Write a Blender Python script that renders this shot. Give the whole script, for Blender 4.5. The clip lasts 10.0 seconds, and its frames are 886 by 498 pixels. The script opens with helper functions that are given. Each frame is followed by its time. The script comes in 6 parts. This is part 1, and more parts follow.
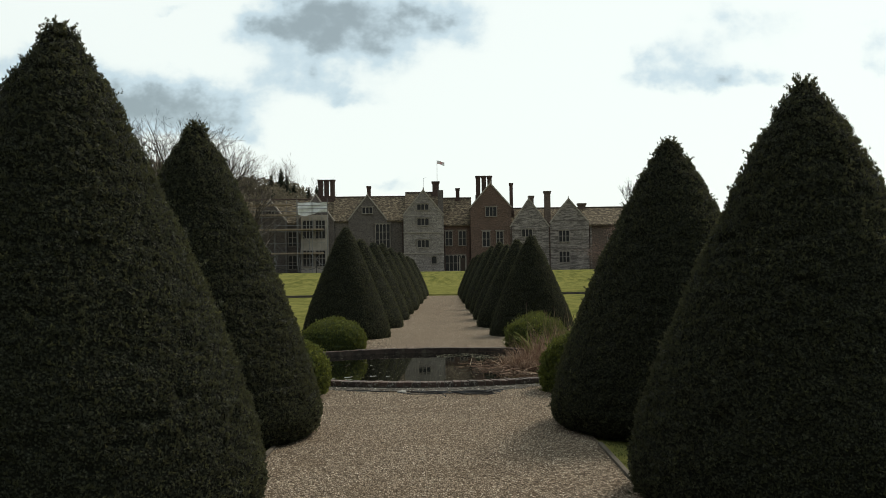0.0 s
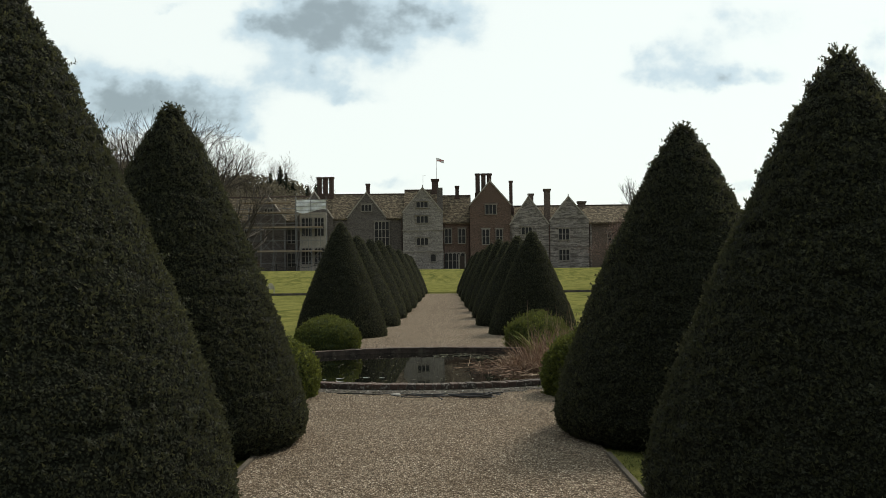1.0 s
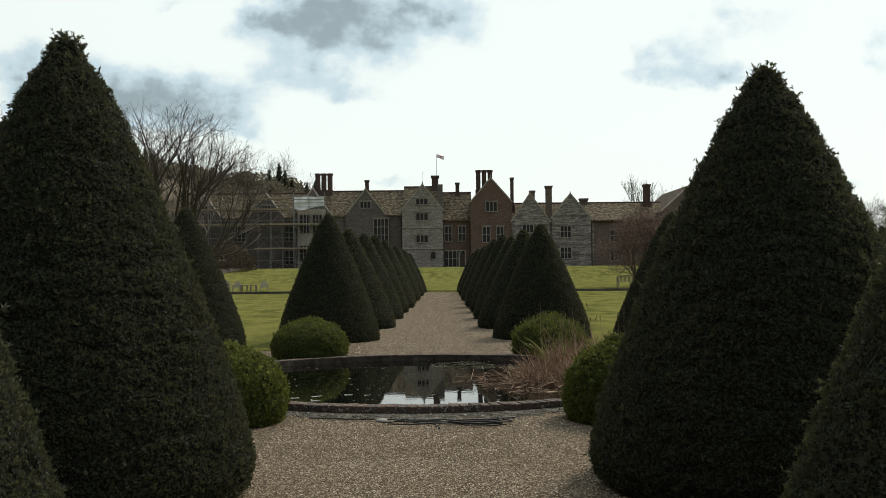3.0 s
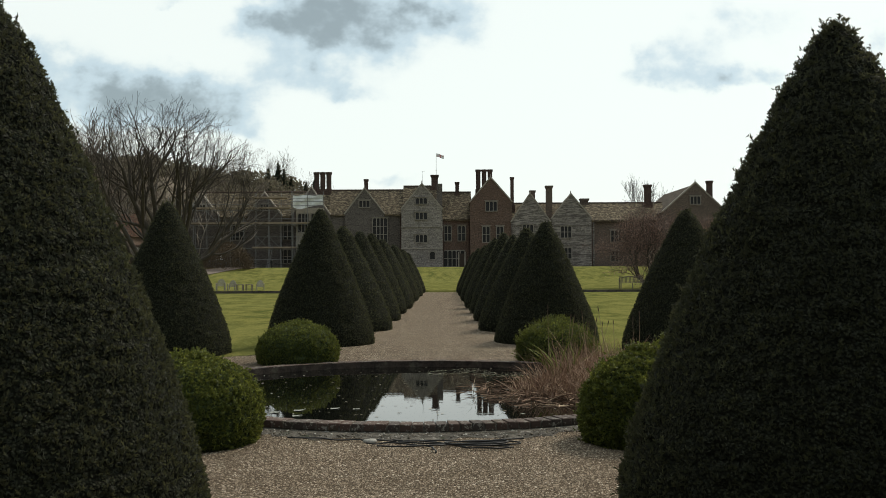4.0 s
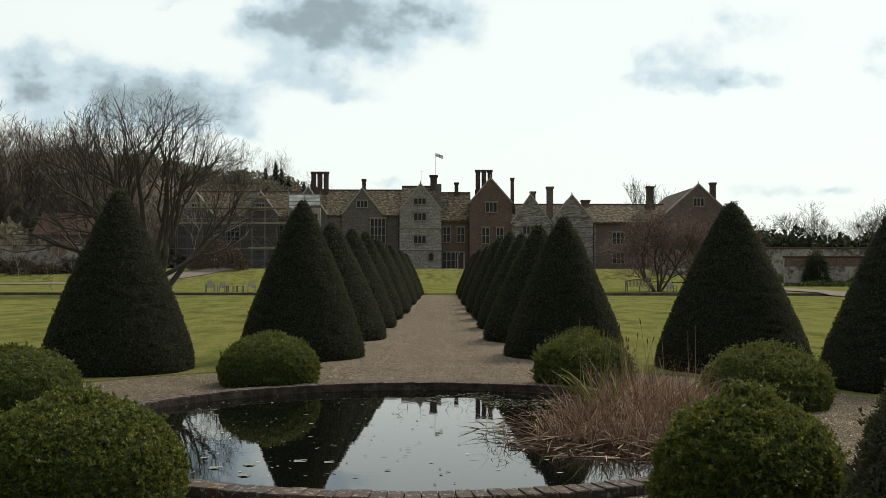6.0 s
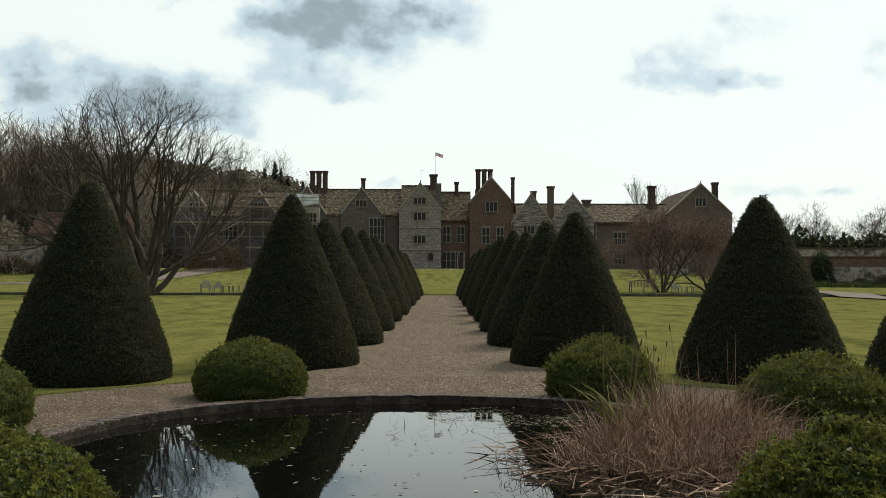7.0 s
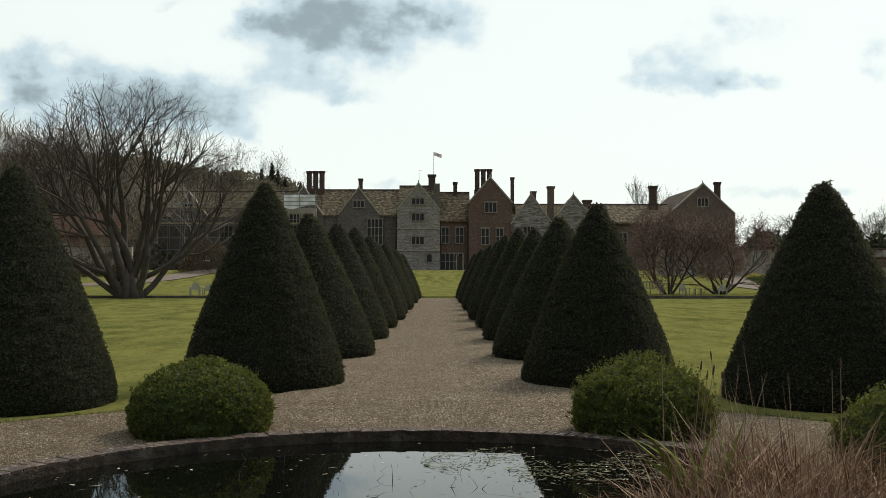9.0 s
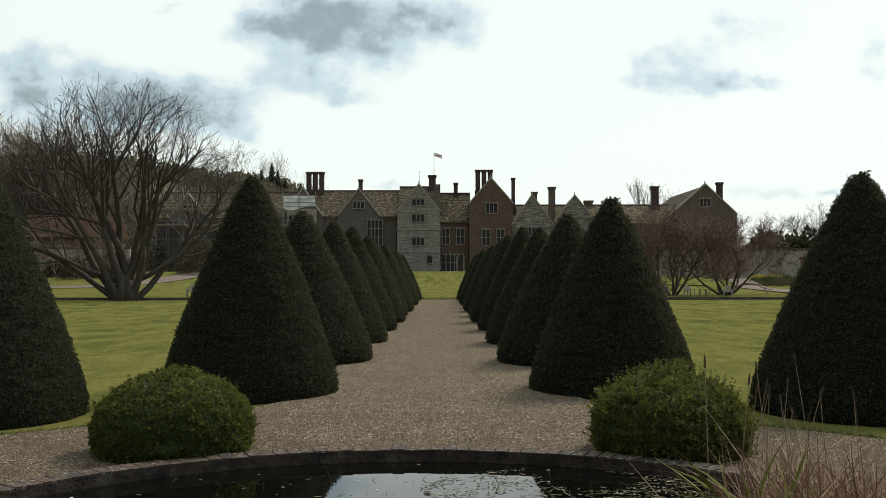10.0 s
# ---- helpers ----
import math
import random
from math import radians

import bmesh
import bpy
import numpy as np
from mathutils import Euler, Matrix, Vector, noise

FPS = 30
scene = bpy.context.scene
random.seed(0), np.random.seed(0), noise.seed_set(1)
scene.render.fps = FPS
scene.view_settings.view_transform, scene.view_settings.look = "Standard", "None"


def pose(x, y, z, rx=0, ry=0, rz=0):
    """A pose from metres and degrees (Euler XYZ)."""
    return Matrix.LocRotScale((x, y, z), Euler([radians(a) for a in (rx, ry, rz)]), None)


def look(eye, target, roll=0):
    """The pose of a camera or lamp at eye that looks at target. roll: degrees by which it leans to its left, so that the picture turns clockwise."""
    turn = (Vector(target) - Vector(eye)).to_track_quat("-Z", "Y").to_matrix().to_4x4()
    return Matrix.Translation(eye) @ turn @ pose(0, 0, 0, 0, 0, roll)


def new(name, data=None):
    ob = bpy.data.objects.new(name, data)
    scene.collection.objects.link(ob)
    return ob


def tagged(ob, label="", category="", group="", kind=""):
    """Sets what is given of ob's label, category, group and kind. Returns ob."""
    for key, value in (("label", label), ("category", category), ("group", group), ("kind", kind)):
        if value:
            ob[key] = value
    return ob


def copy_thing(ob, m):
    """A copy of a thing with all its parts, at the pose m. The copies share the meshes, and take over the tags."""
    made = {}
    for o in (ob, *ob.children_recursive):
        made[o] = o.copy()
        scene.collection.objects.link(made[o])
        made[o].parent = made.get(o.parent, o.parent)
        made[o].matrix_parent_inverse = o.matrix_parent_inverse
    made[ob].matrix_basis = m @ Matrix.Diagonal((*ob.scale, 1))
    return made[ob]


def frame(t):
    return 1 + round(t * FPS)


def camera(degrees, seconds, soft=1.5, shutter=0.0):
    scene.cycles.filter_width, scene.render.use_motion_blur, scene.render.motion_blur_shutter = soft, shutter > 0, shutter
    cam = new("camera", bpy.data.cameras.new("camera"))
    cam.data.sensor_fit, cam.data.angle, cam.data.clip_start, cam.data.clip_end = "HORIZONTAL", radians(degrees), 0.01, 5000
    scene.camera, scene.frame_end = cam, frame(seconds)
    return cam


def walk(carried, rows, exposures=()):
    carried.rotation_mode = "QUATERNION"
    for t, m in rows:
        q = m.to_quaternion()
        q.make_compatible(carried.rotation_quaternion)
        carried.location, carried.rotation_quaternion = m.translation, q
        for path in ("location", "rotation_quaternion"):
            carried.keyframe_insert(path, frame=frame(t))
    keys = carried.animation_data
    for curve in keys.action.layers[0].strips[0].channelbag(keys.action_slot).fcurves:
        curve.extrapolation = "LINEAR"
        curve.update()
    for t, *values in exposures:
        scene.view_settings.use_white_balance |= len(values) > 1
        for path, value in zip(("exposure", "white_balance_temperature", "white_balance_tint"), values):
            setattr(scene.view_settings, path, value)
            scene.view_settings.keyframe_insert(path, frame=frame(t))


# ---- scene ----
cam = camera(50.0, 10.0, soft=0.6)
PATH = [
    (0, (0.095, -1.837, 1.592), (0.092, 0.162, 1.646), -0.75),
    (0.5, (0.108, -1.505, 1.567), (0.106, 0.494, 1.615), -0.75),
    (1, (0.131, -1.124, 1.565), (0.129, 0.875, 1.615), -0.65),
    (1.5, (0.107, -0.623, 1.555), (0.105, 1.376, 1.601), -0.65),
    (2, (0.101, -0.052, 1.542), (0.099, 1.948, 1.587), -0.45),
    (2.5, (0.137, 0.641, 1.541), (0.135, 2.640, 1.587), -0.55),
    (4, (0.156, 2.521, 1.531), (0.155, 4.520, 1.577), -0.25),
    (4.5, (0.147, 3.206, 1.551), (0.148, 5.206, 1.597), -0.05),
    (5, (0.167, 3.890, 1.556), (0.169, 5.890, 1.603), -0.15),
    (5.5, (0.132, 4.579, 1.544), (0.134, 6.578, 1.593), -0.05),
    (7, (0.067, 6.668, 1.534), (0.070, 8.667, 1.584), 0.15),
    (7.5, (0.092, 7.222, 1.553), (0.096, 9.222, 1.603), 0.05),
    (8, (0.051, 7.916, 1.551), (0.055, 9.915, 1.603), 0.15),
    (8.5, (0.052, 8.526, 1.535), (0.056, 10.525, 1.588), 0.05),
    (9, (0.057, 9.062, 1.545), (0.063, 11.061, 1.598), 0.05),
    (9.5, (0.039, 9.598, 1.541), (0.044, 11.597, 1.595), 0.05),
    (10, (0.046, 10.085, 1.526), (0.051, 12.084, 1.582), -0.05),
]
walk(cam, [(t, look(eye, target, roll)) for t, eye, target, roll in PATH])

# ---- sky and sun ----
SUN_AZ, SUN_EL = 44.0, 48.0            # degrees right of the avenue's axis, and up
sun_way = Vector((math.sin(radians(SUN_AZ)) * math.cos(radians(SUN_EL)), math.cos(radians(SUN_AZ)) * math.cos(radians(SUN_EL)), math.sin(radians(SUN_EL))))
sun = new("sun", bpy.data.lights.new("sun", "SUN"))
sun.data.energy, sun.data.angle, sun.data.color = 2.5, radians(13), (1.0, 0.91, 0.77)
sun.matrix_world = look(sun_way * 50, (0, 0, 0))


class Nodes:
    """A small helper that writes node trees."""

    def __init__(self, tree):
        self.tree = tree
        tree.nodes.clear()

    def add(self, kind, out=0, **sockets):
        node = self.tree.nodes.new(kind)
        p = {key: value for key, value in sockets.items() if key.startswith("p_")}
        if "p_operation" in p:
            node.operation = p["p_operation"]
        if "p_use_clamp" in p:
            node.use_clamp = p["p_use_clamp"]
        if "p_interpolation_type" in p:
            node.interpolation_type = p["p_interpolation_type"]
        if "p_sky_type" in p:
            node.sky_type, node.sun_disc, node.sun_elevation = p["p_sky_type"], p["p_sun_disc"], p["p_sun_elevation"]
            node.sun_rotation, node.dust_density = p["p_sun_rotation"], p["p_dust_density"]
        for key, value in sockets.items():
            if key.startswith("p_"):
                continue
            slot = node.inputs[int(key[1:])] if key[0] == "i" and key[1:].isdigit() else node.inputs[key.replace("_", " ")]
            self.set(slot, value)
        return node.outputs[out] if len(node.outputs) else node

    def set(self, slot, value):
        if isinstance(value, bpy.types.NodeSocket):
            self.tree.links.new(value, slot)
        elif isinstance(value, tuple) and len(value) == 3 and slot.type == "RGBA":
            slot.default_value = (*value, 1)
        else:
            slot.default_value = value

    def math(self, op, a, b=0.0, c=0.0, clamp=False):
        return self.add("ShaderNodeMath", p_operation=op, p_use_clamp=clamp, i0=a, i1=b, i2=c)

    def mix(self, f, a, b, blend="MIX"):
        node = self.tree.nodes.new("ShaderNodeMix")
        node.data_type, node.blend_type = "RGBA", blend
        for i, v in ((0, f), (6, a), (7, b)):
            self.set(node.inputs[i], v)
        return node.outputs[2]

    def ramp(self, f, low, high, a=0.0, b=1.0):
        return self.add("ShaderNodeMapRange", i0=f, i1=low, i2=high, i3=a, i4=b, p_interpolation_type="SMOOTHSTEP")

    def noise(self, scale, detail=3.0, rough=0.55, vec=None, warp=0.0, out=0):
        extra = {"Vector": vec} if vec is not None else {}
        return self.add("ShaderNodeTexNoise", out=out, Scale=scale, Detail=detail, Roughness=rough, Distortion=warp, **extra)


world = bpy.data.worlds.new("sky")
scene.world = world
world.use_nodes = True
W = Nodes(world.node_tree)
sky = W.add("ShaderNodeTexSky", p_sky_type="NISHITA", p_sun_disc=False, p_sun_elevation=radians(SUN_EL), p_sun_rotation=radians(SUN_AZ), p_dust_density=2.0)
way = W.add("ShaderNodeTexCoord", out=0)
sep = W.tree.nodes.new("ShaderNodeSeparateXYZ")
W.tree.links.new(way, sep.inputs[0])
dx, dy, dz = sep.outputs
# flat cloud sheet: tangent coordinates round the avenue's axis
ahead = W.math("MAXIMUM", dy, 0.12)
ca, cb = W.math("DIVIDE", dx, ahead), W.math("DIVIDE", dz, ahead)
cvec = W.add("ShaderNodeCombineXYZ", X=ca, Y=W.math("MULTIPLY", cb, 1.25))
billow = W.noise(8.0, 4.0, 0.5, cvec)
billow2 = W.noise(19.0, 4.0, 0.55, cvec)
wob = W.noise(16.0, 5.0, 0.6, cvec, out=1)
wsep = W.tree.nodes.new("ShaderNodeSeparateXYZ")
W.tree.links.new(wob, wsep.inputs[0])
wa = W.math("ADD", ca, W.math("MULTIPLY", W.math("SUBTRACT", wsep.outputs[0], 0.5), 0.07))
wb = W.math("ADD", cb, W.math("MULTIPLY", W.math("SUBTRACT", wsep.outputs[1], 0.5), 0.045))
# soft heaps of cloud that run into one another: across, up, half width, half height, depth of grey
CLOUDS = [(-0.143, 0.269, 0.062, 0.0238, 0.95), (-0.086, 0.277, 0.057, 0.0238, 0.85), (-0.009, 0.266, 0.057, 0.0226, 0.72), (-0.073, 0.231, 0.051, 0.0214, 0.72), (-0.199, 0.248, 0.030, 0.0119, 0.42), (-0.187, 0.219, 0.027, 0.0143, 0.42), (-0.143, 0.204, 0.029, 0.0143, 0.55),
          (-0.095, 0.191, 0.033, 0.0113, 0.74), (-0.431, 0.213, 0.065, 0.0262, 0.95), (-0.336, 0.191, 0.071, 0.0214, 0.80), (-0.273, 0.197, 0.027, 0.0167, 0.70), (-0.210, 0.182, 0.025, 0.0214, 0.72), (-0.247, 0.169, 0.037, 0.0167, 0.55), (-0.201, 0.143, 0.018, 0.0095, 0.50),
          (-0.401, 0.163, 0.083, 0.0178, 0.50), (-0.178, 0.111, 0.018, 0.0071, 0.25), (-0.288, 0.289, 0.017, 0.0054, 0.50), (0.319, 0.257, 0.051, 0.0262, 0.60), (0.242, 0.221, 0.030, 0.0214, 0.58), (0.271, 0.201, 0.062, 0.0113, 0.62), (0.337, 0.202, 0.024, 0.0089, 0.42),
          (0.459, 0.251, 0.018, 0.0202, 0.55), (0.463, 0.213, 0.011, 0.0095, 0.45), (0.350, 0.086, 0.048, 0.0065, 0.50), (0.412, 0.089, 0.017, 0.0054, 0.42), (-0.049, 0.095, 0.039, 0.0065, 0.48), (0.325, 0.096, 0.030, 0.0048, 0.30)]
heap = 0.0
for u, v, hu, hv, deep in CLOUDS:
    du = W.math("DIVIDE", W.math("SUBTRACT", wa, u), hu)
    dv = W.math("DIVIDE", W.math("SUBTRACT", wb, v), hv)
    far = W.math("ADD", W.math("MULTIPLY", du, du), W.math("MULTIPLY", dv, dv))
    heap = W.math("ADD", W.math("MULTIPLY", W.math("EXPONENT", W.math("MULTIPLY", far, -0.62)), deep), heap)
heap = W.math("SUBTRACT", 1.0, W.math("EXPONENT", W.math("MULTIPLY", heap, -1.15)))
puff = W.math("ADD", W.math("MULTIPLY", billow, 0.55), W.math("MULTIPLY", billow2, 0.45))
torn = W.math("MULTIPLY", W.math("MULTIPLY", W.math("SUBTRACT", puff, 0.5), 2.1), W.math("MINIMUM", W.math("MULTIPLY", heap, 1.6), 1.0))
grey = W.math("MULTIPLY", W.ramp(W.math("ADD", heap, torn), 0.14, 1.02), W.ramp(billow2, 0.2, 0.75, 0.72, 1.08))
front = W.ramp(dy, 0.12, 0.5)
grey = W.math("MULTIPLY", grey, front)
# broken cloud over the rest of the sky
rest = W.noise(2.2, 5.0, 0.55, way, 0.4)
rest_grey = W.math("MULTIPLY", W.ramp(rest, 0.42, 0.68), W.math("SUBTRACT", 1.0, front))
grey = W.math("MAXIMUM", grey, W.math("MULTIPLY", rest_grey, 0.8))
# thin bright veil, brighter round the sun
toward = W.add("ShaderNodeVectorMath", out=1, p_operation="DOT_PRODUCT", i0=way, i1=tuple(sun_way))
glow = W.ramp(toward, -0.6, 0.50, 0.0, 1.0)
veil = W.mix(glow, (0.232, 0.225, 0.218), (0.985, 1.06, 1.005))
dim = W.mix(glow, (0.150, 0.148, 0.150), (0.33, 0.41, 0.43))
thin = W.mix(glow, (0.19, 0.195, 0.205), (0.63, 0.775, 0.83))
cover = W.mix(W.ramp(grey, 0.5, 1.0), W.mix(W.ramp(grey, 0.0, 0.55), veil, thin), dim)
blue = W.add("ShaderNodeVectorMath", p_operation="SCALE", i0=sky, Scale=0.10)
colour = W.mix(0.88, blue, cover)
W.add("ShaderNodeOutputWorld", Surface=W.add("ShaderNodeBackground", Color=colour, Strength=1.0))


# ---- materials ----
def material(name, rough=0.8, spec=0.3):
    """A material, its node writer and its shader node."""
    m = bpy.data.materials.new(name)
    m.use_nodes = True
    n = Nodes(m.node_tree)
    shader = n.tree.nodes.new("ShaderNodeBsdfPrincipled")
    shader.inputs["Roughness"].default_value = rough
    shader.inputs["Specular IOR Level"].default_value = spec
    out = n.tree.nodes.new("ShaderNodeOutputMaterial")
    n.tree.links.new(shader.outputs[0], out.inputs[0])
    return m, n, shader


def place(n):
    return n.add("ShaderNodeNewGeometry", out=0)


def relief(n, shader, height, strength=0.5, distance=0.01):
    n.set(shader.inputs["Normal"], n.add("ShaderNodeBump", Height=height, Strength=strength, Distance=distance))


def plain(name, colour, rough=0.7, scale=20.0, vary=0.35, metal=0.0, bump=0.3, dist=0.004, spec=0.3):
    """A plain surface with grain at two scales."""
    m, n, s = material(name, rough, spec)
    p = n.add("ShaderNodeTexCoord", out=3)
    fine, broad = n.noise(scale * 6, 4, 0.6, p), n.noise(scale * 0.5, 3, 0.5, p)
    f = n.math("ADD", n.math("MULTIPLY", fine, 0.6), n.math("MULTIPLY", broad, 0.4))
    lo, hi = tuple(c * (1 - vary) for c in colour), tuple(min(1, c * (1 + vary)) for c in colour)
    n.set(s.inputs["Base Color"], n.mix(n.ramp(f, 0.3, 0.7), lo, hi))
    s.inputs["Metallic"].default_value = metal
    if bump:
        relief(n, s, fine, bump, dist)
    return m


def leafy(name, dark, light, new_growth, rough=0.75, spec=0.12, clump=0, thin=0.0):
    """Leaves that differ one from another."""
    m, n, s = material(name, rough, spec)
    one = n.add("ShaderNodeNewGeometry", out=8)
    p = place(n)
    patch = n.ramp(n.noise(1.6, 3, 0.5, p), 0.35, 0.7)
    if clump:
        # shoots of one spray are alike
        spray = n.ramp(n.noise(clump, 2, 0.5, p), 0.3, 0.7)
        one = n.math("ADD", n.math("MULTIPLY", one, 0.45), n.math("MULTIPLY", spray, 0.55))
    c = n.mix(one, dark, light)
    c = n.mix(n.math("MULTIPLY", patch, n.ramp(one, 0.55, 1.0)), c, new_growth)
    n.set(s.inputs["Base Color"], c)
    if thin:
        # some of the light comes through the leaf
        glow_ = n.add("ShaderNodeBsdfTranslucent", Color=n.mix(0.5, c, new_growth))
        both = n.tree.nodes.new("ShaderNodeMixShader")
        both.inputs[0].default_value = thin
        n.tree.links.new(s.outputs[0], both.inputs[1])
        n.tree.links.new(glow_, both.inputs[2])
        last = [x for x in n.tree.nodes if x.type == "OUTPUT_MATERIAL"][0]
        n.tree.links.new(both.outputs[0], last.inputs[0])
    return m


def grass_material():
    m, n, s = material("mown_grass", 1.0, 0.0)
    p = place(n)
    sp = n.tree.nodes.new("ShaderNodeSeparateXYZ")
    n.tree.links.new(p, sp.inputs[0])
    flat = n.add("ShaderNodeCombineXYZ", X=sp.outputs[0], Y=n.math("MULTIPLY", sp.outputs[1], 0.45))
    swath = n.ramp(n.noise(0.30, 3, 0.55, flat), 0.42, 0.66)
    drawn = n.add("ShaderNodeCombineXYZ", X=sp.outputs[0], Y=n.math("MULTIPLY", sp.outputs[1], 0.4))
    patch = n.ramp(n.noise(1.1, 6, 0.68, drawn), 0.38, 0.62)
    fine = n.noise(60, 3, 0.6, p)
    c = n.mix(patch, (0.084, 0.092, 0.028), (0.200, 0.184, 0.057))
    c = n.mix(n.math("MULTIPLY", swath, 0.5), c, (0.210, 0.198, 0.066))
    c = n.mix(n.ramp(fine, 0.35, 0.7), n.mix(0.35, c, (0.04, 0.055, 0.012)), c)
    moss = n.ramp(n.noise(3.2, 5, 0.68, drawn), 0.56, 0.72)
    c = n.mix(n.math("MULTIPLY", moss, 0.5), c, (0.19, 0.172, 0.052))
    tuft = n.noise(11, 5, 0.72, drawn)
    c = n.mix(n.math("MULTIPLY", n.ramp(tuft, 0.5, 0.66), 0.38), c, (0.052, 0.062, 0.016))
    c = n.mix(n.math("MULTIPLY", n.ramp(tuft, 0.5, 0.36), 0.3), c, (0.222, 0.213, 0.082))
    n.set(s.inputs["Base Color"], c)
    relief(n, s, n.noise(90, 4, 0.7, p), 0.6, 0.03)
    return m


def gravel_material(name="pea_gravel", dirt=0.0):
    m, n, s = material(name, 0.95, 0.03)
    p = place(n)
    cell = n.tree.nodes.new("ShaderNodeTexVoronoi")
    cell.inputs["Scale"].default_value = 66
    bent = n.add("ShaderNodeVectorMath", p_operation="MULTIPLY_ADD", i0=n.noise(45, 2, 0.5, p, out=1), i1=(0.012, 0.012, 0.012), i2=p)
    n.tree.links.new(bent, cell.inputs["Vector"])
    stone = n.add("ShaderNodeSeparateColor", Color=cell.outputs["Color"])
    c = n.mix(stone, (0.062, 0.045, 0.030), (0.615, 0.500, 0.380))
    pale = n.math("MULTIPLY", n.ramp(stone, 0.86, 0.94), 0.8)
    c = n.mix(pale, c, (0.82, 0.73, 0.58))
    broad = n.ramp(n.noise(1.3, 5, 0.6, p), 0.3, 0.7)
    c = n.mix(n.math("MULTIPLY", broad, 0.45), c, (0.20, 0.145, 0.095))
    c = n.mix(n.math("MULTIPLY", n.ramp(n.noise(5.5, 4, 0.65, p), 0.5, 0.74), 0.35), c, (0.11, 0.083, 0.055))
    if dirt:
        c = n.mix(n.math("MULTIPLY", n.ramp(n.noise(2.2, 5, 0.65, p), 0.25, 0.6), dirt), c, (0.075, 0.057, 0.040))
    gap = n.ramp(cell.outputs["Distance"], 0.58, 0.30)
    c = n.mix(gap, n.mix(0.8, c, (0.05, 0.037, 0.025)), c)
    n.set(s.inputs["Base Color"], c)
    h = n.math("ADD", n.math("MULTIPLY", cell.outputs["Distance"], -1.0), n.math("MULTIPLY", n.noise(14, 4, 0.6, p), 0.7))
    relief(n, s, h, 0.9, 0.02)
    return m


def masonry(name, a, b, mortar, course=0.12, length=0.3, patchy=(0.3, 0.3, 0.3), amount=0.5, band=0.0):
    """Coursed masonry seen from far: courses, single stones and weather stains."""
    m, n, s = material(name, 0.9, 0.15)
    p = place(n)
    sp = n.tree.nodes.new("ShaderNodeSeparateXYZ")
    n.tree.links.new(p, sp.inputs[0])
    across = n.math("ADD", sp.outputs[0], sp.outputs[1])
    v = n.add("ShaderNodeCombineXYZ", X=across, Y=sp.outputs[2])
    br = n.tree.nodes.new("ShaderNodeTexBrick")
    n.tree.links.new(v, br.inputs["Vector"])
    for key, val in (("Color1", (*a, 1)), ("Color2", (*b, 1)), ("Mortar", (*mortar, 1))):
        br.inputs[key].default_value = val
    for key, val in (("Scale", 1.0), ("Mortar Size", course * 0.08), ("Brick Width", length), ("Row Height", course), ("Bias", 0.0)):
        br.inputs[key].default_value = val
    stain = n.ramp(n.noise(0.5, 6, 0.65, p), 0.4, 0.7)
    grain = n.ramp(n.noise(3.5, 5, 0.7, p), 0.3, 0.7)
    c = n.mix(n.math("MULTIPLY", grain, amount), br.outputs[0], patchy)
    fleck = n.noise(4.2, 4, 0.68, v)
    c = n.mix(n.math("MULTIPLY", n.ramp(fleck, 0.52, 0.62), 0.68), c, tuple(x * 0.35 for x in patchy))
    c = n.mix(n.math("MULTIPLY", n.ramp(fleck, 0.47, 0.37), 0.66), c, tuple(min(0.6, x * 1.7) for x in patchy))
    if band:
        lie = n.add("ShaderNodeCombineXYZ", X=n.math("MULTIPLY", across, 0.7), Y=n.math("MULTIPLY", sp.outputs[2], 3.6))
        tone = n.noise(1.0, 4, 0.65, lie)
        c = n.mix(n.math("MULTIPLY", n.ramp(tone, 0.53, 0.58), band), c, tuple(x * 0.4 for x in patchy))
        c = n.mix(n.math("MULTIPLY", n.ramp(tone, 0.47, 0.42), band), c, tuple(min(0.6, x * 1.5) for x in patchy))
    c = n.mix(n.math("MULTIPLY", stain, 0.4), c, tuple(x * 0.6 for x in patchy))
    n.set(s.inputs["Base Color"], c)
    relief(n, s, n.math("ADD", br.outputs[1], n.noise(8, 4, 0.6, p)), 0.5, 0.05)
    return m


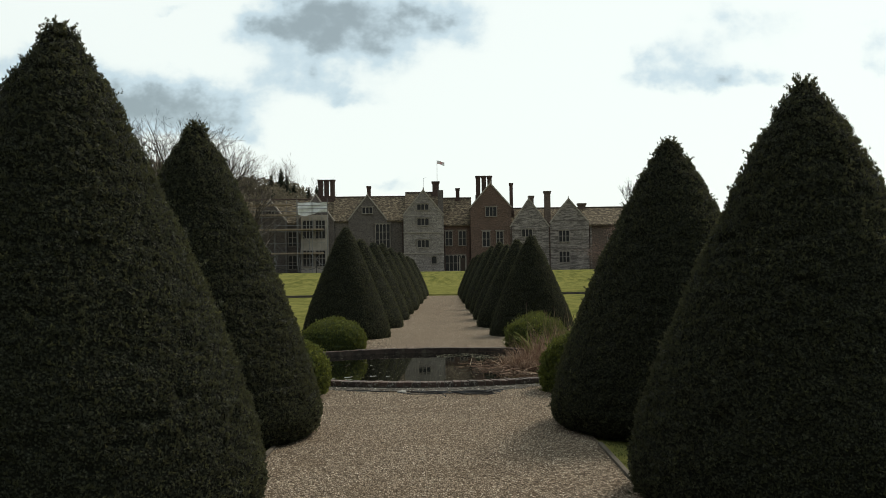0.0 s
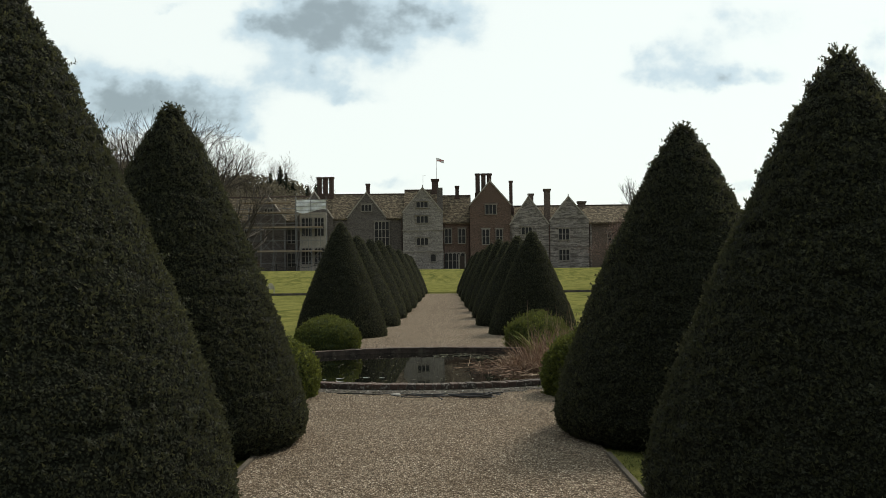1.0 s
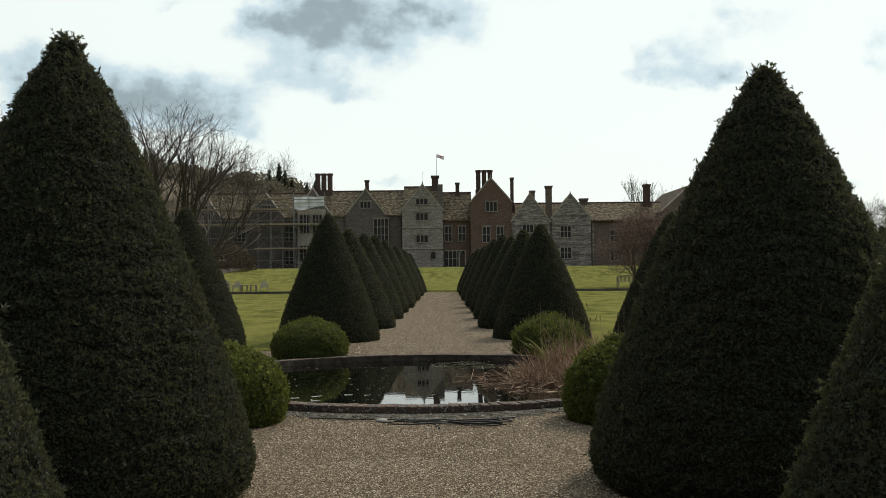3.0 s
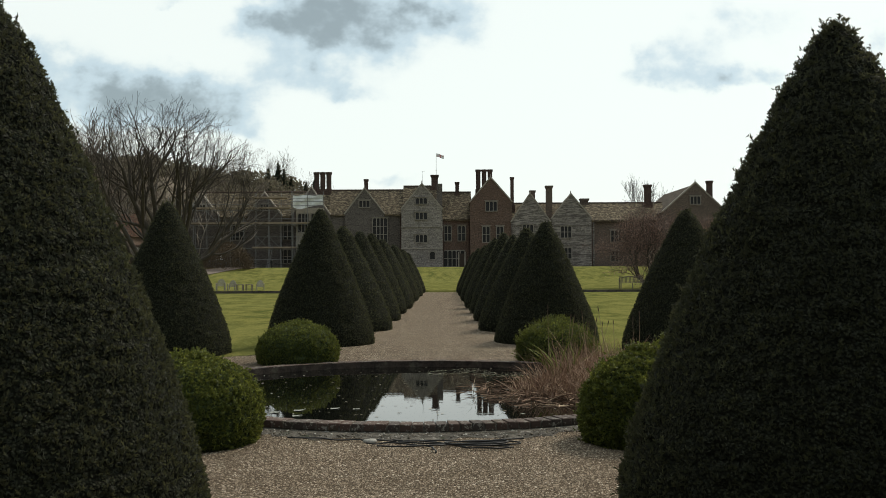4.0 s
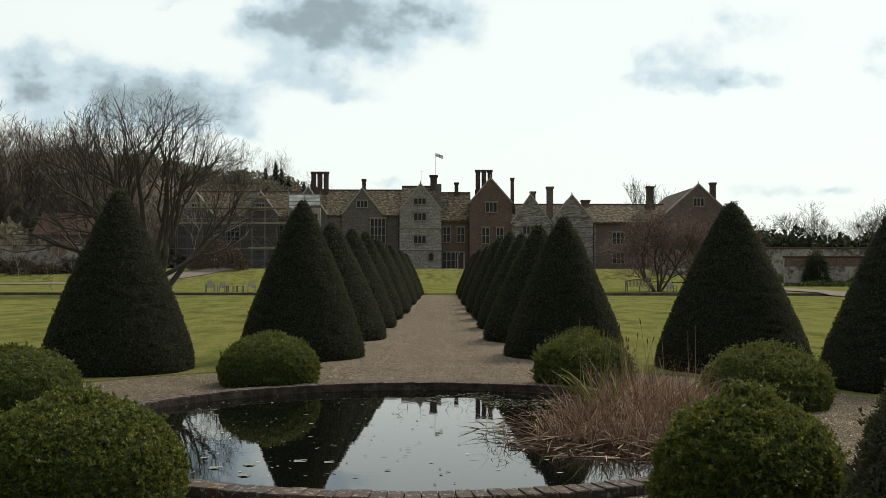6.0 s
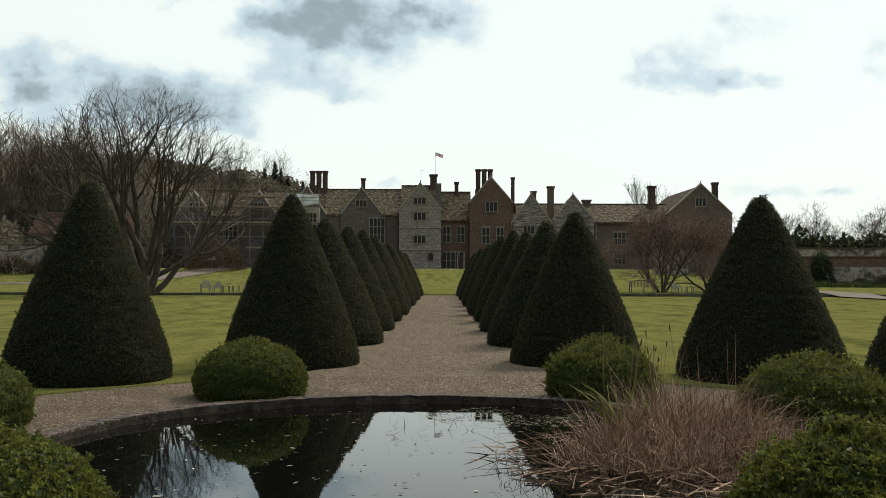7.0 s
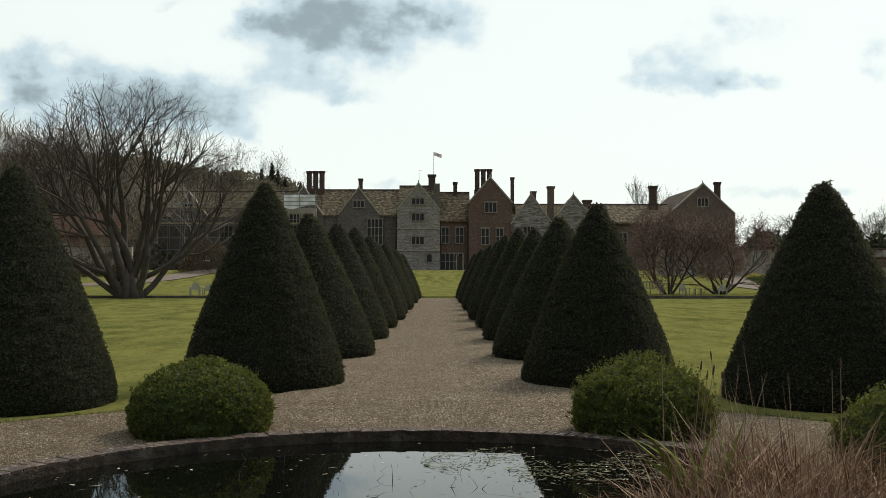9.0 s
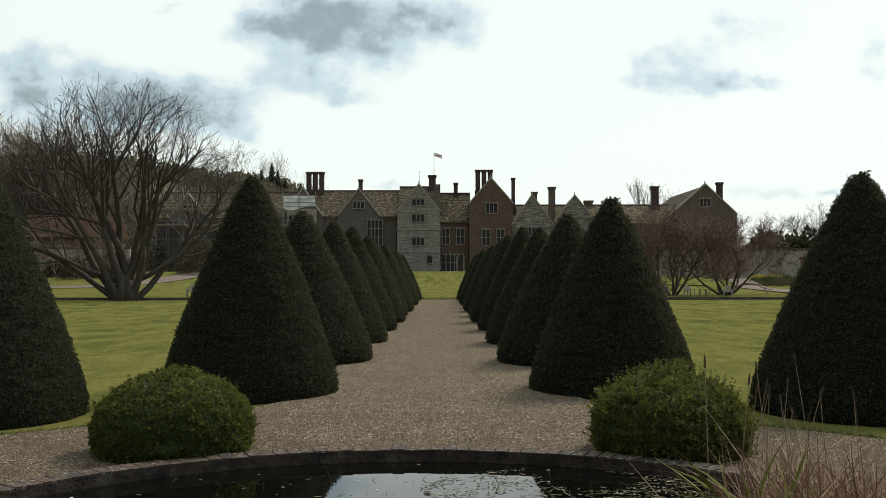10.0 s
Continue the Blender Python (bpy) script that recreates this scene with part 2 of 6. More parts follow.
def roof_material(name, a, b, lichen, course=0.28):
    m, n, s = material(name, 0.9, 0.15)
    p = place(n)
    sp = n.tree.nodes.new("ShaderNodeSeparateXYZ")
    n.tree.links.new(p, sp.inputs[0])
    v = n.add("ShaderNodeCombineXYZ", X=n.math("ADD", sp.outputs[0], n.math("MULTIPLY", sp.outputs[1], 0.3)), Y=sp.outputs[2])
    br = n.tree.nodes.new("ShaderNodeTexBrick")
    n.tree.links.new(v, br.inputs["Vector"])
    for key, val in (("Color1", (*a, 1)), ("Color2", (*b, 1)), ("Mortar", (0.03, 0.026, 0.02, 1))):
        br.inputs[key].default_value = val
    for key, val in (("Scale", 1.0), ("Mortar Size", 0.03), ("Brick Width", 0.5), ("Row Height", course), ("Bias", 0.1)):
        br.inputs[key].default_value = val
    v2 = n.add("ShaderNodeVectorMath", p_operation="MULTIPLY", i0=v, i1=(1.0, 2.4, 1.0))
    spots = n.ramp(n.noise(1.7, 6, 0.7, v2), 0.47, 0.6)
    c = n.mix(n.math("MULTIPLY", spots, 0.75), br.outputs[0], lichen)
    moss = n.ramp(n.noise(0.9, 5, 0.65, v), 0.5, 0.64)
    c = n.mix(n.math("MULTIPLY", moss, 0.5), c, tuple(x * 0.5 for x in a))
    n.set(s.inputs["Base Color"], c)
    relief(n, s, n.math("ADD", br.outputs[1], n.noise(2, 4, 0.6, v2)), 0.8, 0.12)
    return m


M_GRASS, M_GRAVEL, M_GRAVEL_OLD = grass_material(), gravel_material(), gravel_material("littered_pea_gravel", 0.28)
M_YEW = leafy("yew_leaves", (0.0110, 0.0130, 0.0095), (0.055, 0.060, 0.039), (0.152, 0.152, 0.066), 0.6, 0.2, clump=22, thin=0.42)


def clipped_shoots():
    """Close-clipped shoots, one beside the other; the shade between them is painted dark."""
    m, n, s = material("yew_shoots", 0.9, 0.06)
    p = place(n)
    cell = n.tree.nodes.new("ShaderNodeTexVoronoi")
    cell.inputs["Scale"].default_value = 55
    n.tree.links.new(p, cell.inputs["Vector"])
    one = n.add("ShaderNodeSeparateColor", Color=cell.outputs["Color"])
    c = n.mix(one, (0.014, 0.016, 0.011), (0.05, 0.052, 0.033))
    # shade in the gaps from shoot to shoot, put into the colour
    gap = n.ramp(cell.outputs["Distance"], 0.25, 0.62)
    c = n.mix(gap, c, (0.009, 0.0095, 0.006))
    # broader hollows painted darker still, as if light fell short there
    hollow_shade = n.ramp(n.noise(13, 3, 0.6, p), 0.52, 0.68)
    c = n.mix(n.math("MULTIPLY", hollow_shade, 0.7), c, (0.008, 0.0085, 0.005))
    n.set(s.inputs["Base Color"], c)
    relief(n, s, n.math("MULTIPLY", cell.outputs["Distance"], -1.0), 0.8, 0.02)
    return m


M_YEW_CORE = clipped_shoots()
M_BOX = leafy("box_leaves", (0.018, 0.027, 0.007), (0.098, 0.122, 0.022), (0.36, 0.37, 0.075), 0.55, 0.25, clump=26, thin=0.28)
# shade behind the box leaves, painted as the core's dark green
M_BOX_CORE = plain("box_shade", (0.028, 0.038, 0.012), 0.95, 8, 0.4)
M_BARK = plain("grey_brown_bark", (0.065, 0.054, 0.043), 0.9, 6, 0.45, dist=0.02)
M_TWIG = plain("bare_twigs", (0.055, 0.045, 0.036), 0.9, 3, 0.3, bump=0)
M_WOOD = plain("brown_winter_twigs", (0.150, 0.125, 0.098), 0.95, 0.4, 0.4, bump=0)
M_FLINT = masonry("knapped_flint", (0.28, 0.25, 0.225), (0.12, 0.108, 0.098), (0.30, 0.27, 0.24), 0.25, 0.45, (0.29, 0.262, 0.235), 0.45, 0.3)
M_BANDED = masonry("banded_flint_and_stone", (0.25, 0.225, 0.205), (0.12, 0.108, 0.098), (0.27, 0.24, 0.215), 0.25, 0.45, (0.235, 0.21, 0.19), 0.4, 0.85)
M_RUBBLE = masonry("grey_rubble_stone", (0.16, 0.14, 0.125), (0.09, 0.078, 0.072), (0.19, 0.17, 0.15), 0.22, 0.42, (0.125, 0.108, 0.10), 0.4)
M_BRICKWALL = masonry("old_red_brickwork", (0.17, 0.10, 0.074), (0.105, 0.066, 0.052), (0.18, 0.15, 0.125), 0.14, 0.34, (0.14, 0.10, 0.08), 0.5)
M_CHIMNEY = masonry("sooty_brickwork", (0.13, 0.075, 0.055), (0.09, 0.055, 0.045), (0.12, 0.10, 0.085), 0.09, 0.23, (0.07, 0.055, 0.05), 0.5)
M_ROOF = roof_material("stone_roof_tiles", (0.145, 0.112, 0.076), (0.075, 0.058, 0.043), (0.30, 0.245, 0.16))
M_ROOF_DARK = roof_material("brown_clay_tiles", (0.095, 0.07, 0.052), (0.06, 0.046, 0.037), (0.12, 0.095, 0.065))
M_ROOF_RED = roof_material("red_clay_tiles", (0.125, 0.056, 0.037), (0.075, 0.04, 0.03), (0.10, 0.072, 0.048))
M_BROWN = masonry("brown_stone_and_brick", (0.17, 0.13, 0.105), (0.105, 0.08, 0.066), (0.18, 0.15, 0.128), 0.18, 0.36, (0.135, 0.105, 0.088), 0.45)
M_MULLION = plain("weathered_mullion", (0.235, 0.212, 0.185), 0.85, 2, 0.3)
M_DRESSED = plain("dressed_limestone", (0.30, 0.27, 0.23), 0.85, 2, 0.3)


def ruin_material():
    m, n, s = material("patched_old_wall", 0.95, 0.05)
    p = place(n)
    c = n.mix(n.ramp(n.noise(0.9, 6, 0.7, p), 0.36, 0.58), (0.085, 0.072, 0.06), (0.38, 0.345, 0.305))
    c = n.mix(n.ramp(n.noise(0.45, 4, 0.6, p), 0.55, 0.66), c, (0.19, 0.105, 0.065))
    c = n.mix(n.math("MULTIPLY", n.ramp(n.noise(6, 4, 0.7, p), 0.45, 0.65), 0.5), c, (0.06, 0.05, 0.042))
    n.set(s.inputs["Base Color"], c)
    relief(n, s, n.noise(5, 5, 0.7, p), 0.8, 0.08)
    return m


M_RUIN = ruin_material()
M_LEAD = plain("leaded_glass", (0.020, 0.020, 0.021), 0.25, 12, 0.5, bump=0.2, spec=0.35)
M_SOIL = plain("mossy_soil", (0.075, 0.066, 0.055), 0.95, 3, 0.6, bump=0.8, dist=0.02)


def wet_wall():
    m, n, s = material("wet_pond_wall", 0.7, 0.2)
    p = place(n)
    c = n.mix(n.ramp(n.noise(7, 5, 0.65, p), 0.35, 0.65), (0.022, 0.016, 0.013), (0.055, 0.040, 0.030))
    c = n.mix(n.math("MULTIPLY", n.ramp(n.noise(4.5, 5, 0.7, p), 0.52, 0.64), 0.75), c, (0.085, 0.075, 0.055))
    n.set(s.inputs["Base Color"], c)
    relief(n, s, n.noise(25, 4, 0.6, p), 0.8, 0.02)
    return m


M_BASIN = wet_wall()
M_POND = plain("pond_mud", (0.022, 0.017, 0.012), 0.95, 4, 0.4)


def water_material():
    m, n, s = material("still_pond_water", 0.02, 0.5)
    s.inputs["Base Color"].default_value = (0.003, 0.0033, 0.0026, 1)
    s.inputs["IOR"].default_value = 1.333
    p = place(n)
    relief(n, s, n.noise(7, 2, 0.5, p), 0.012, 0.02)
    return m


M_WATER = water_material()


# ---- building helpers ----
def part(name, data, mat, parent=None, label="", smooth=False):
    """Links a bmesh or a mesh as one object, under a thing if one is given."""
    if isinstance(data, bmesh.types.BMesh):
        me = bpy.data.meshes.new(name)
        data.to_mesh(me)
        data.free()
    else:
        me = data
    if mat is not None and not me.materials:
        me.materials.append(mat)
    if smooth:
        me.polygons.foreach_set("use_smooth", [True] * len(me.polygons))
    ob = new(name, me)
    ob.parent = parent
    if label:
        tagged(ob, label)
    return ob


def thing(name, m, label, category, group="", kind=""):
    ob = new(name)
    ob.empty_display_size = 0.2
    ob.matrix_world = m
    return tagged(ob, label, category, group, kind)


def box(bm, x0, x1, y0, y1, z0, z1):
    v = [bm.verts.new((x, y, z)) for z in (z0, z1) for x, y in ((x0, y0), (x1, y0), (x1, y1), (x0, y1))]
    for q in ((3, 2, 1, 0), (4, 5, 6, 7), (0, 1, 5, 4), (1, 2, 6, 5), (2, 3, 7, 6), (3, 0, 4, 7)):
        bm.faces.new([v[i] for i in q])
    return bm


def block(*dims, bevel=0.0):
    bm = box(bmesh.new(), *dims)
    if bevel:
        bmesh.ops.bevel(bm, geom=bm.edges[:], offset=bevel, segments=2, affect="EDGES", profile=0.6)
    return bm


def prism(outline, y0, y1):
    """A solid from an outline of (x, z), from y0 to y1."""
    bm = bmesh.new()
    a = [bm.verts.new((x, y0, z)) for x, z in outline]
    b = [bm.verts.new((x, y1, z)) for x, z in outline]
    bm.faces.new(a), bm.faces.new(b[::-1])
    for i in range(len(a)):
        j = (i + 1) % len(a)
        bm.faces.new((a[j], a[i], b[i], b[j]))
    bmesh.ops.recalc_face_normals(bm, faces=bm.faces[:])
    return bm


def rod(bm, a, b, r0, r1=None, sides=6):
    a, b, r1 = Vector(a), Vector(b), r0 if r1 is None else r1
    turn = (b - a).to_track_quat("Z", "Y").to_matrix()
    rings = []
    for p, r in ((a, r0), (b, r1)):
        rings.append([bm.verts.new(p + turn @ Vector((r * math.cos(k * math.tau / sides), r * math.sin(k * math.tau / sides), 0))) for k in range(sides)])
    for k in range(sides):
        j = (k + 1) % sides
        bm.faces.new((rings[0][k], rings[0][j], rings[1][j], rings[1][k]))
    bm.faces.new(rings[0][::-1]), bm.faces.new(rings[1])
    return bm


def raw_mesh(name, verts, quads):
    """A mesh from arrays of corners and four-cornered faces."""
    me = bpy.data.meshes.new(name)
    me.vertices.add(len(verts))
    me.vertices.foreach_set("co", np.asarray(verts, np.float32).ravel())
    k = quads.shape[1]
    me.loops.add(quads.size)
    me.loops.foreach_set("vertex_index", quads.astype(np.int32).ravel())
    me.polygons.add(len(quads))
    me.polygons.foreach_set("loop_start", np.arange(0, quads.size, k, dtype=np.int32))
    me.update()
    me.validate()
    return me


def unit(v):
    return v / np.maximum(np.linalg.norm(v, axis=1, keepdims=True), 1e-9)


def leaves_mesh(name, pts, nor, length, width, rng, lift=0.6, droop=0.0):
    """Many small pointed leaves that stand out from a surface."""
    n = len(pts)
    way_ = unit(nor * lift + rng.normal(0, 0.55, (n, 3)) + np.array([0, 0, 0.25 - droop]))
    side = unit(np.cross(way_, rng.normal(0, 1, (n, 3))))
    le = length * rng.uniform(0.55, 1.35, (n, 1))
    wi = width * rng.uniform(0.7, 1.3, (n, 1))
    base = pts - nor * length * 0.25
    mid = base + way_ * le * 0.55
    v = np.stack([base, mid + side * wi, base + way_ * le, mid - side * wi], 1).reshape(-1, 3)
    q = np.arange(4 * n).reshape(n, 4)
    return raw_mesh(name, v, q)


def lumps(x, y, z, rng_seed, scale, octaves=3):
    """Cheap smooth noise over arrays of places."""
    r = np.random.RandomState(rng_seed)
    total, amp = 0, 1.0
    for _ in range(octaves):
        for _ in range(3):
            k = r.normal(0, 1, 3) * scale
            total = total + amp * np.sin(k[0] * x + k[1] * y + k[2] * z + r.uniform(0, 6.28)) / 3
        scale, amp = scale * 2.1, amp * 0.55
    return total


def smooth01(t):
    t = np.clip(t, 0, 1)
    return t * t * (3 - 2 * t)


# ---- ground ----
POND = (-0.15, 14.9)


def height(x, y):
    """The lie of the land: a level garden, a bank up to the house's terrace, a wooded hill behind."""
    x, y = np.asarray(x, float), np.asarray(y, float)
    z = 0.17 * smooth01((y - 70.42) / 0.16) + 1.93 * smooth01((y - 112) / 24)
    z = z + 27 * smooth01((y - 200) / 130) * smooth01((2 - x) / 66) + 8 * smooth01((y - 150) / 120) * smooth01((-x - 60) / 60)
    z = z + 6.5 * smooth01((y - 150) / 36) * smooth01((-x - 50) / 24) * (1 - smooth01((y - 205) / 60))
    return z


def graded(stops):
    out = []
    for (a, b, n) in stops:
        out += list(np.linspace(a, b, n, endpoint=False))
    return np.array(out + [stops[-1][1]])


gx = graded([(-2600, -300, 10), (-300, -40, 26), (-40, 40, 60), (40, 300, 26), (300, 2600, 10)])
gy = graded([(-700, -20, 10), (-20, 70.3, 56), (70.3, 70.9, 10), (70.9, 160, 54), (160, 500, 40), (500, 3600, 12)])
X, Y = np.meshgrid(gx, gy)
V = np.stack([X, Y, height(X, Y) - 0.02], -1)
V = V.reshape(-1, 3)
nx, ny = len(gx), len(gy)
I = np.arange(nx * ny).reshape(ny, nx)
Q = np.stack([I[:-1, :-1], I[:-1, 1:], I[1:, 1:], I[1:, :-1]], -1).reshape(-1, 4)
hole = np.array([np.hypot(V[q, 0] - POND[0], V[q, 1] - POND[1]).min() < 3.6 for q in Q])
ground = part("ground", raw_mesh("ground", V, Q[~hole]), M_GRASS, smooth=True)
tagged(ground, "mown yellow-green lawn rising to the house", "lawn", kind="structure")


def annulus(r0, r1, z0, z1, steps=96, cx=POND[0], cy=POND[1]):
    """A flat ring, as arrays."""
    a = np.arange(steps) * math.tau / steps
    v = np.concatenate([np.stack([cx + r * np.cos(a), cy + r * np.sin(a), np.full(steps, z)], 1) for r, z in ((r0, z0), (r1, z1))])
    k = np.arange(steps)
    j = (k + 1) % steps
    return v, np.stack([k, k + steps, j + steps, j], 1)


v, q = annulus(3.45, 5.9, 0.006, 0.006, 160)
tagged(part("gravel_ring", raw_mesh("gravel_ring", v, q[:, ::-1]), M_GRAVEL_OLD), "pale pea gravel ring round the pond", "path", kind="structure")


def gravel_strip(name, far_y, half, flare, label):
    """A straight gravel path that starts at the ring and ends at far_y."""
    sign = 1 if far_y > POND[1] else -1
    f = np.linspace(0, 1, 70) ** 2
    u = np.linspace(-1, 1, 13)
    F, U = np.meshgrid(f, u, indexing="ij")
    start = POND[1] + sign * np.sqrt(5.88 ** 2 - (U * (half + flare) - POND[0]) ** 2)
    YY = start + (far_y - start) * F
    wide = half + flare * smooth01(1 - np.abs(YY - POND[1] - sign * 5.0) / 2.6)
    rag = 0.03 * lumps(YY, 0 * YY, 0 * YY, 4, 4.0, 2) * np.abs(U)
    vv = np.stack([U * (wide + rag), YY, np.full_like(YY, 0.0065)], -1).reshape(-1, 3)
    k = np.arange(f.size * u.size).reshape(f.size, u.size)
    qq = np.stack([k[:-1, :-1], k[:-1, 1:], k[1:, 1:], k[1:, :-1]], -1).reshape(-1, 4)
    if sign < 0:
        qq = qq[:, ::-1]
    return tagged(part(name, raw_mesh(name, vv, qq), M_GRAVEL), label, "path", kind="structure")


gravel_strip("gravel_path", 70.3, 1.72, 0.7, "straight pale gravel path between clipped yews")
gravel_strip("gravel_path", -30.0, 1.49, 0.0, "straight pale gravel path leading to the pond")

# pond
SURFACE = 0.0
v, q = annulus(0.01, 3.3, SURFACE, SURFACE, 128)
LEVEL = math.tan(radians(0.8))       # the garden climbs gently towards the house; the water lies level in it
v[:, 2] -= LEVEL * (v[:, 1] - POND[1])
tagged(part("water", raw_mesh("water", v, q[:, ::-1]), M_WATER), "dark still pond water with floating debris", "water", kind="structure")
vv, qq = annulus(3.255, 3.255, -0.8, 0.05, 128)
basin = part("pond_basin", raw_mesh("pond_basin", vv, qq), M_BASIN)
tagged(basin, "round brick pond basin wall", "pond", kind="structure")

# ---- clipped yews and box ----
NEAR_YEW = ([0.0, 0.012, 0.05, 0.12, 0.25, 0.40, 0.55, 0.70, 0.80, 0.87, 0.92, 0.965, 1.0], [0.0, 0.055, 0.118, 0.232, 0.382, 0.551, 0.712, 0.852, 0.938, 0.98, 1.0, 0.975, 0.87])
FAR_YEW = ([0.0, 0.012, 0.05, 0.12, 0.25, 0.40, 0.55, 0.70, 0.80, 0.87, 0.93, 0.975, 1.0], [0.0, 0.065, 0.132, 0.228, 0.373, 0.541, 0.69, 0.83, 0.918, 0.970, 1.0, 1.0, 0.95])
BOX_PROFILE = ([0.0, 0.02, 0.1, 0.22, 0.38, 0.55, 0.7, 0.85, 1.0], [0.0, 0.21, 0.50, 0.73, 0.90, 0.98, 1.0, 0.985, 0.92])


def grain(x, y, z, seed):
    """Smooth random values from 0 to 1 over arrays of places, one to a unit."""
    out = 0.0
    ix, iy, iz = np.floor(x).astype(np.int64), np.floor(y).astype(np.int64), np.floor(z).astype(np.int64)
    fx, fy, fz = (smooth01(c - i) for c, i in ((x, ix), (y, iy), (z, iz)))
    for dx_ in (0, 1):
        for dy_ in (0, 1):
            for dz_ in (0, 1):
                h = ((ix + dx_) * 73856093) ^ ((iy + dy_) * 19349663) ^ ((iz + dz_) * 83492791) ^ (seed * 2654435)
                h = ((h ^ (h >> 13)) * 1274126177) & 0xFFFFFF
                out = out + (fx if dx_ else 1 - fx) * (fy if dy_ else 1 - fy) * (fz if dz_ else 1 - fz) * (h / 0xFFFFFF)
    return out


def clipped_surface(profile, R, H, t, a, seed, rough):
    """Places on a clipped bush: t down from its top, a round it."""
    r = np.interp(t, *profile) * R
    z = H * (1 - t)
    x, y = r * np.cos(a), r * np.sin(a)
    bump = 1 + rough * lumps(x / R, y / R, z / R, seed, 2.2, 4)
    return np.stack([x * bump, y * bump, z + 0 * a], -1)


def tufting(p, seed, deep):
    """How far the clipped face stands out or falls back: level shelves of sprays, smaller tufts and a few deep gaps."""
    x, y, z = p[..., 0], p[..., 1], p[..., 2]
    shelf = grain(x * 6.5, y * 6.5, z * 15, seed) + 0.5 * grain(x * 14, y * 14, z * 30, seed + 1) - 0.75
    tuft = grain(x * 30, y * 30, z * 44, seed + 2) - 0.5
    gap = np.clip(0.30 - grain(x * 5, y * 5, z * 17, seed + 3), 0, 1)
    return deep * (0.022 * shelf + 0.021 * tuft - 0.13 * gap)


def clipped_bush(name, mats, profile, R, H, sprays, fan, leaf, seed, label, category, group, core_steps=(40, 56), rough=0.03, deep=1.0, wisps=40, crown=20, wisp_long=1.0, stem=0.0, lift=0.6, open_=0.75, whole=False):
    """A bush clipped to a profile: a dense core, a skin of leafy sprays, loose sprigs and a short stem."""
    rng = np.random.RandomState(seed)
    ob = thing(name, Matrix.Identity(4), label, category, group)
    nt, na = core_steps
    # fine sampled profile, spread evenly along its length
    ts = np.linspace(0, 1, 400)
    rs = np.interp(ts, *profile) * R
    seg = np.concatenate([[0], np.cumsum(np.hypot(np.diff(rs), np.diff(ts) * H))])
    tt = np.interp(np.linspace(0, seg[-1], nt), seg, ts)
    T, A = np.meshgrid(tt, np.arange(na) * math.tau / na, indexing="ij")
    P = clipped_surface(profile, R, H, T, A, seed, rough)
    way_ = np.stack([np.cos(A), np.sin(A), 0.35 + 0 * A], -1)
    P = P + way_ * (tufting(P, seed, deep) - leaf[0] * 0.55)[..., None]
    k = np.arange(nt * na).reshape(nt, na)
    kk = np.roll(k, -1, 1)
    q = np.stack([k[:-1], k[1:], kk[1:], kk[:-1]], -1).reshape(-1, 4)
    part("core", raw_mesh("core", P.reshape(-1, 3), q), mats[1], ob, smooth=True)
    # sprays of leaves, even over the area
    area = np.concatenate([[0], np.cumsum(0.5 * (rs[1:] + rs[:-1]) * np.diff(seg))])
    t = np.interp(rng.uniform(0, area[-1], sprays), area, ts)
    a = rng.uniform(0, math.tau, sprays)
    p = clipped_surface(profile, R, H, t, a, seed, rough)
    e = 1e-3
    du = clipped_surface(profile, R, H, t, a + e, seed, rough) - p
    dv = clipped_surface(profile, R, H, np.minimum(t + e, 1), a, seed, rough) - clipped_surface(profile, R, H, np.maximum(t - e, 0), a, seed, rough)
    nor = unit(np.cross(dv, du))
    out = np.stack([np.cos(a), np.sin(a), 0.3 + 0 * a], -1)
    nor = nor * np.sign((nor * out).sum(1, keepdims=True) + 1e-9)
    p = p + nor * (tufting(p, seed, deep) - leaf[0] * 0.2 + rng.normal(0, leaf[0] * 0.16, sprays))[:, None]
    # loose sprigs that the shears missed, more of them at the top
    base = rng.randint(0, sprays, wisps)
    top = np.where(t < 0.035)[0]
    base = np.concatenate([base, rng.choice(top, min(len(top), crown))])
    pts, nrs = [p], [nor]
    for i in base:
        w = unit((nor[i] + rng.normal(0, 0.35, 3) + (0, 0, 0.7))[None])[0]
        le = 0.05 * wisp_long * rng.uniform(0.35, 1.25)
        s = np.linspace(0, 1, 5)[:, None]
        pts.append(p[i] + w * le * s), nrs.append(np.repeat(w[None], 5, 0))
    p, nor = np.concatenate(pts), np.concatenate(nrs)
    n = len(p)
    # sprays lie along the clipped face like shingles, tips up and a little out
    up = np.array([[0, 0, 1.0]]) - nor * nor[:, 2:3]
    axis = unit(up * 0.55 + nor * lift + rng.normal(0, 0.42, (n, 3)))
    flat = unit(np.cross(nor, axis) + rng.normal(0, 0.42, (n, 3)))
    size = rng.uniform(0.65, 1.3, n)
    rows = []
    for i in range(fan):
        f = (i / max(1, fan - 1) - 0.5) * 2 * open_ + rng.normal(0, 0.16, n)
        d = unit(axis * np.cos(f)[:, None] + flat * np.sin(f)[:, None] + rng.normal(0, 0.14, (n, 3)))
        side = unit(np.cross(d, np.cross(axis, flat) + rng.normal(0, 0.5, (n, 3))))
        le, wi = (leaf[0] * size * rng.uniform(0.7, 1.2, n))[:, None], (leaf[1] * rng.uniform(0.7, 1.3, n))[:, None]
        o = p + axis * leaf[0] * rng.uniform(-0.3, 0.3, (n, 1))
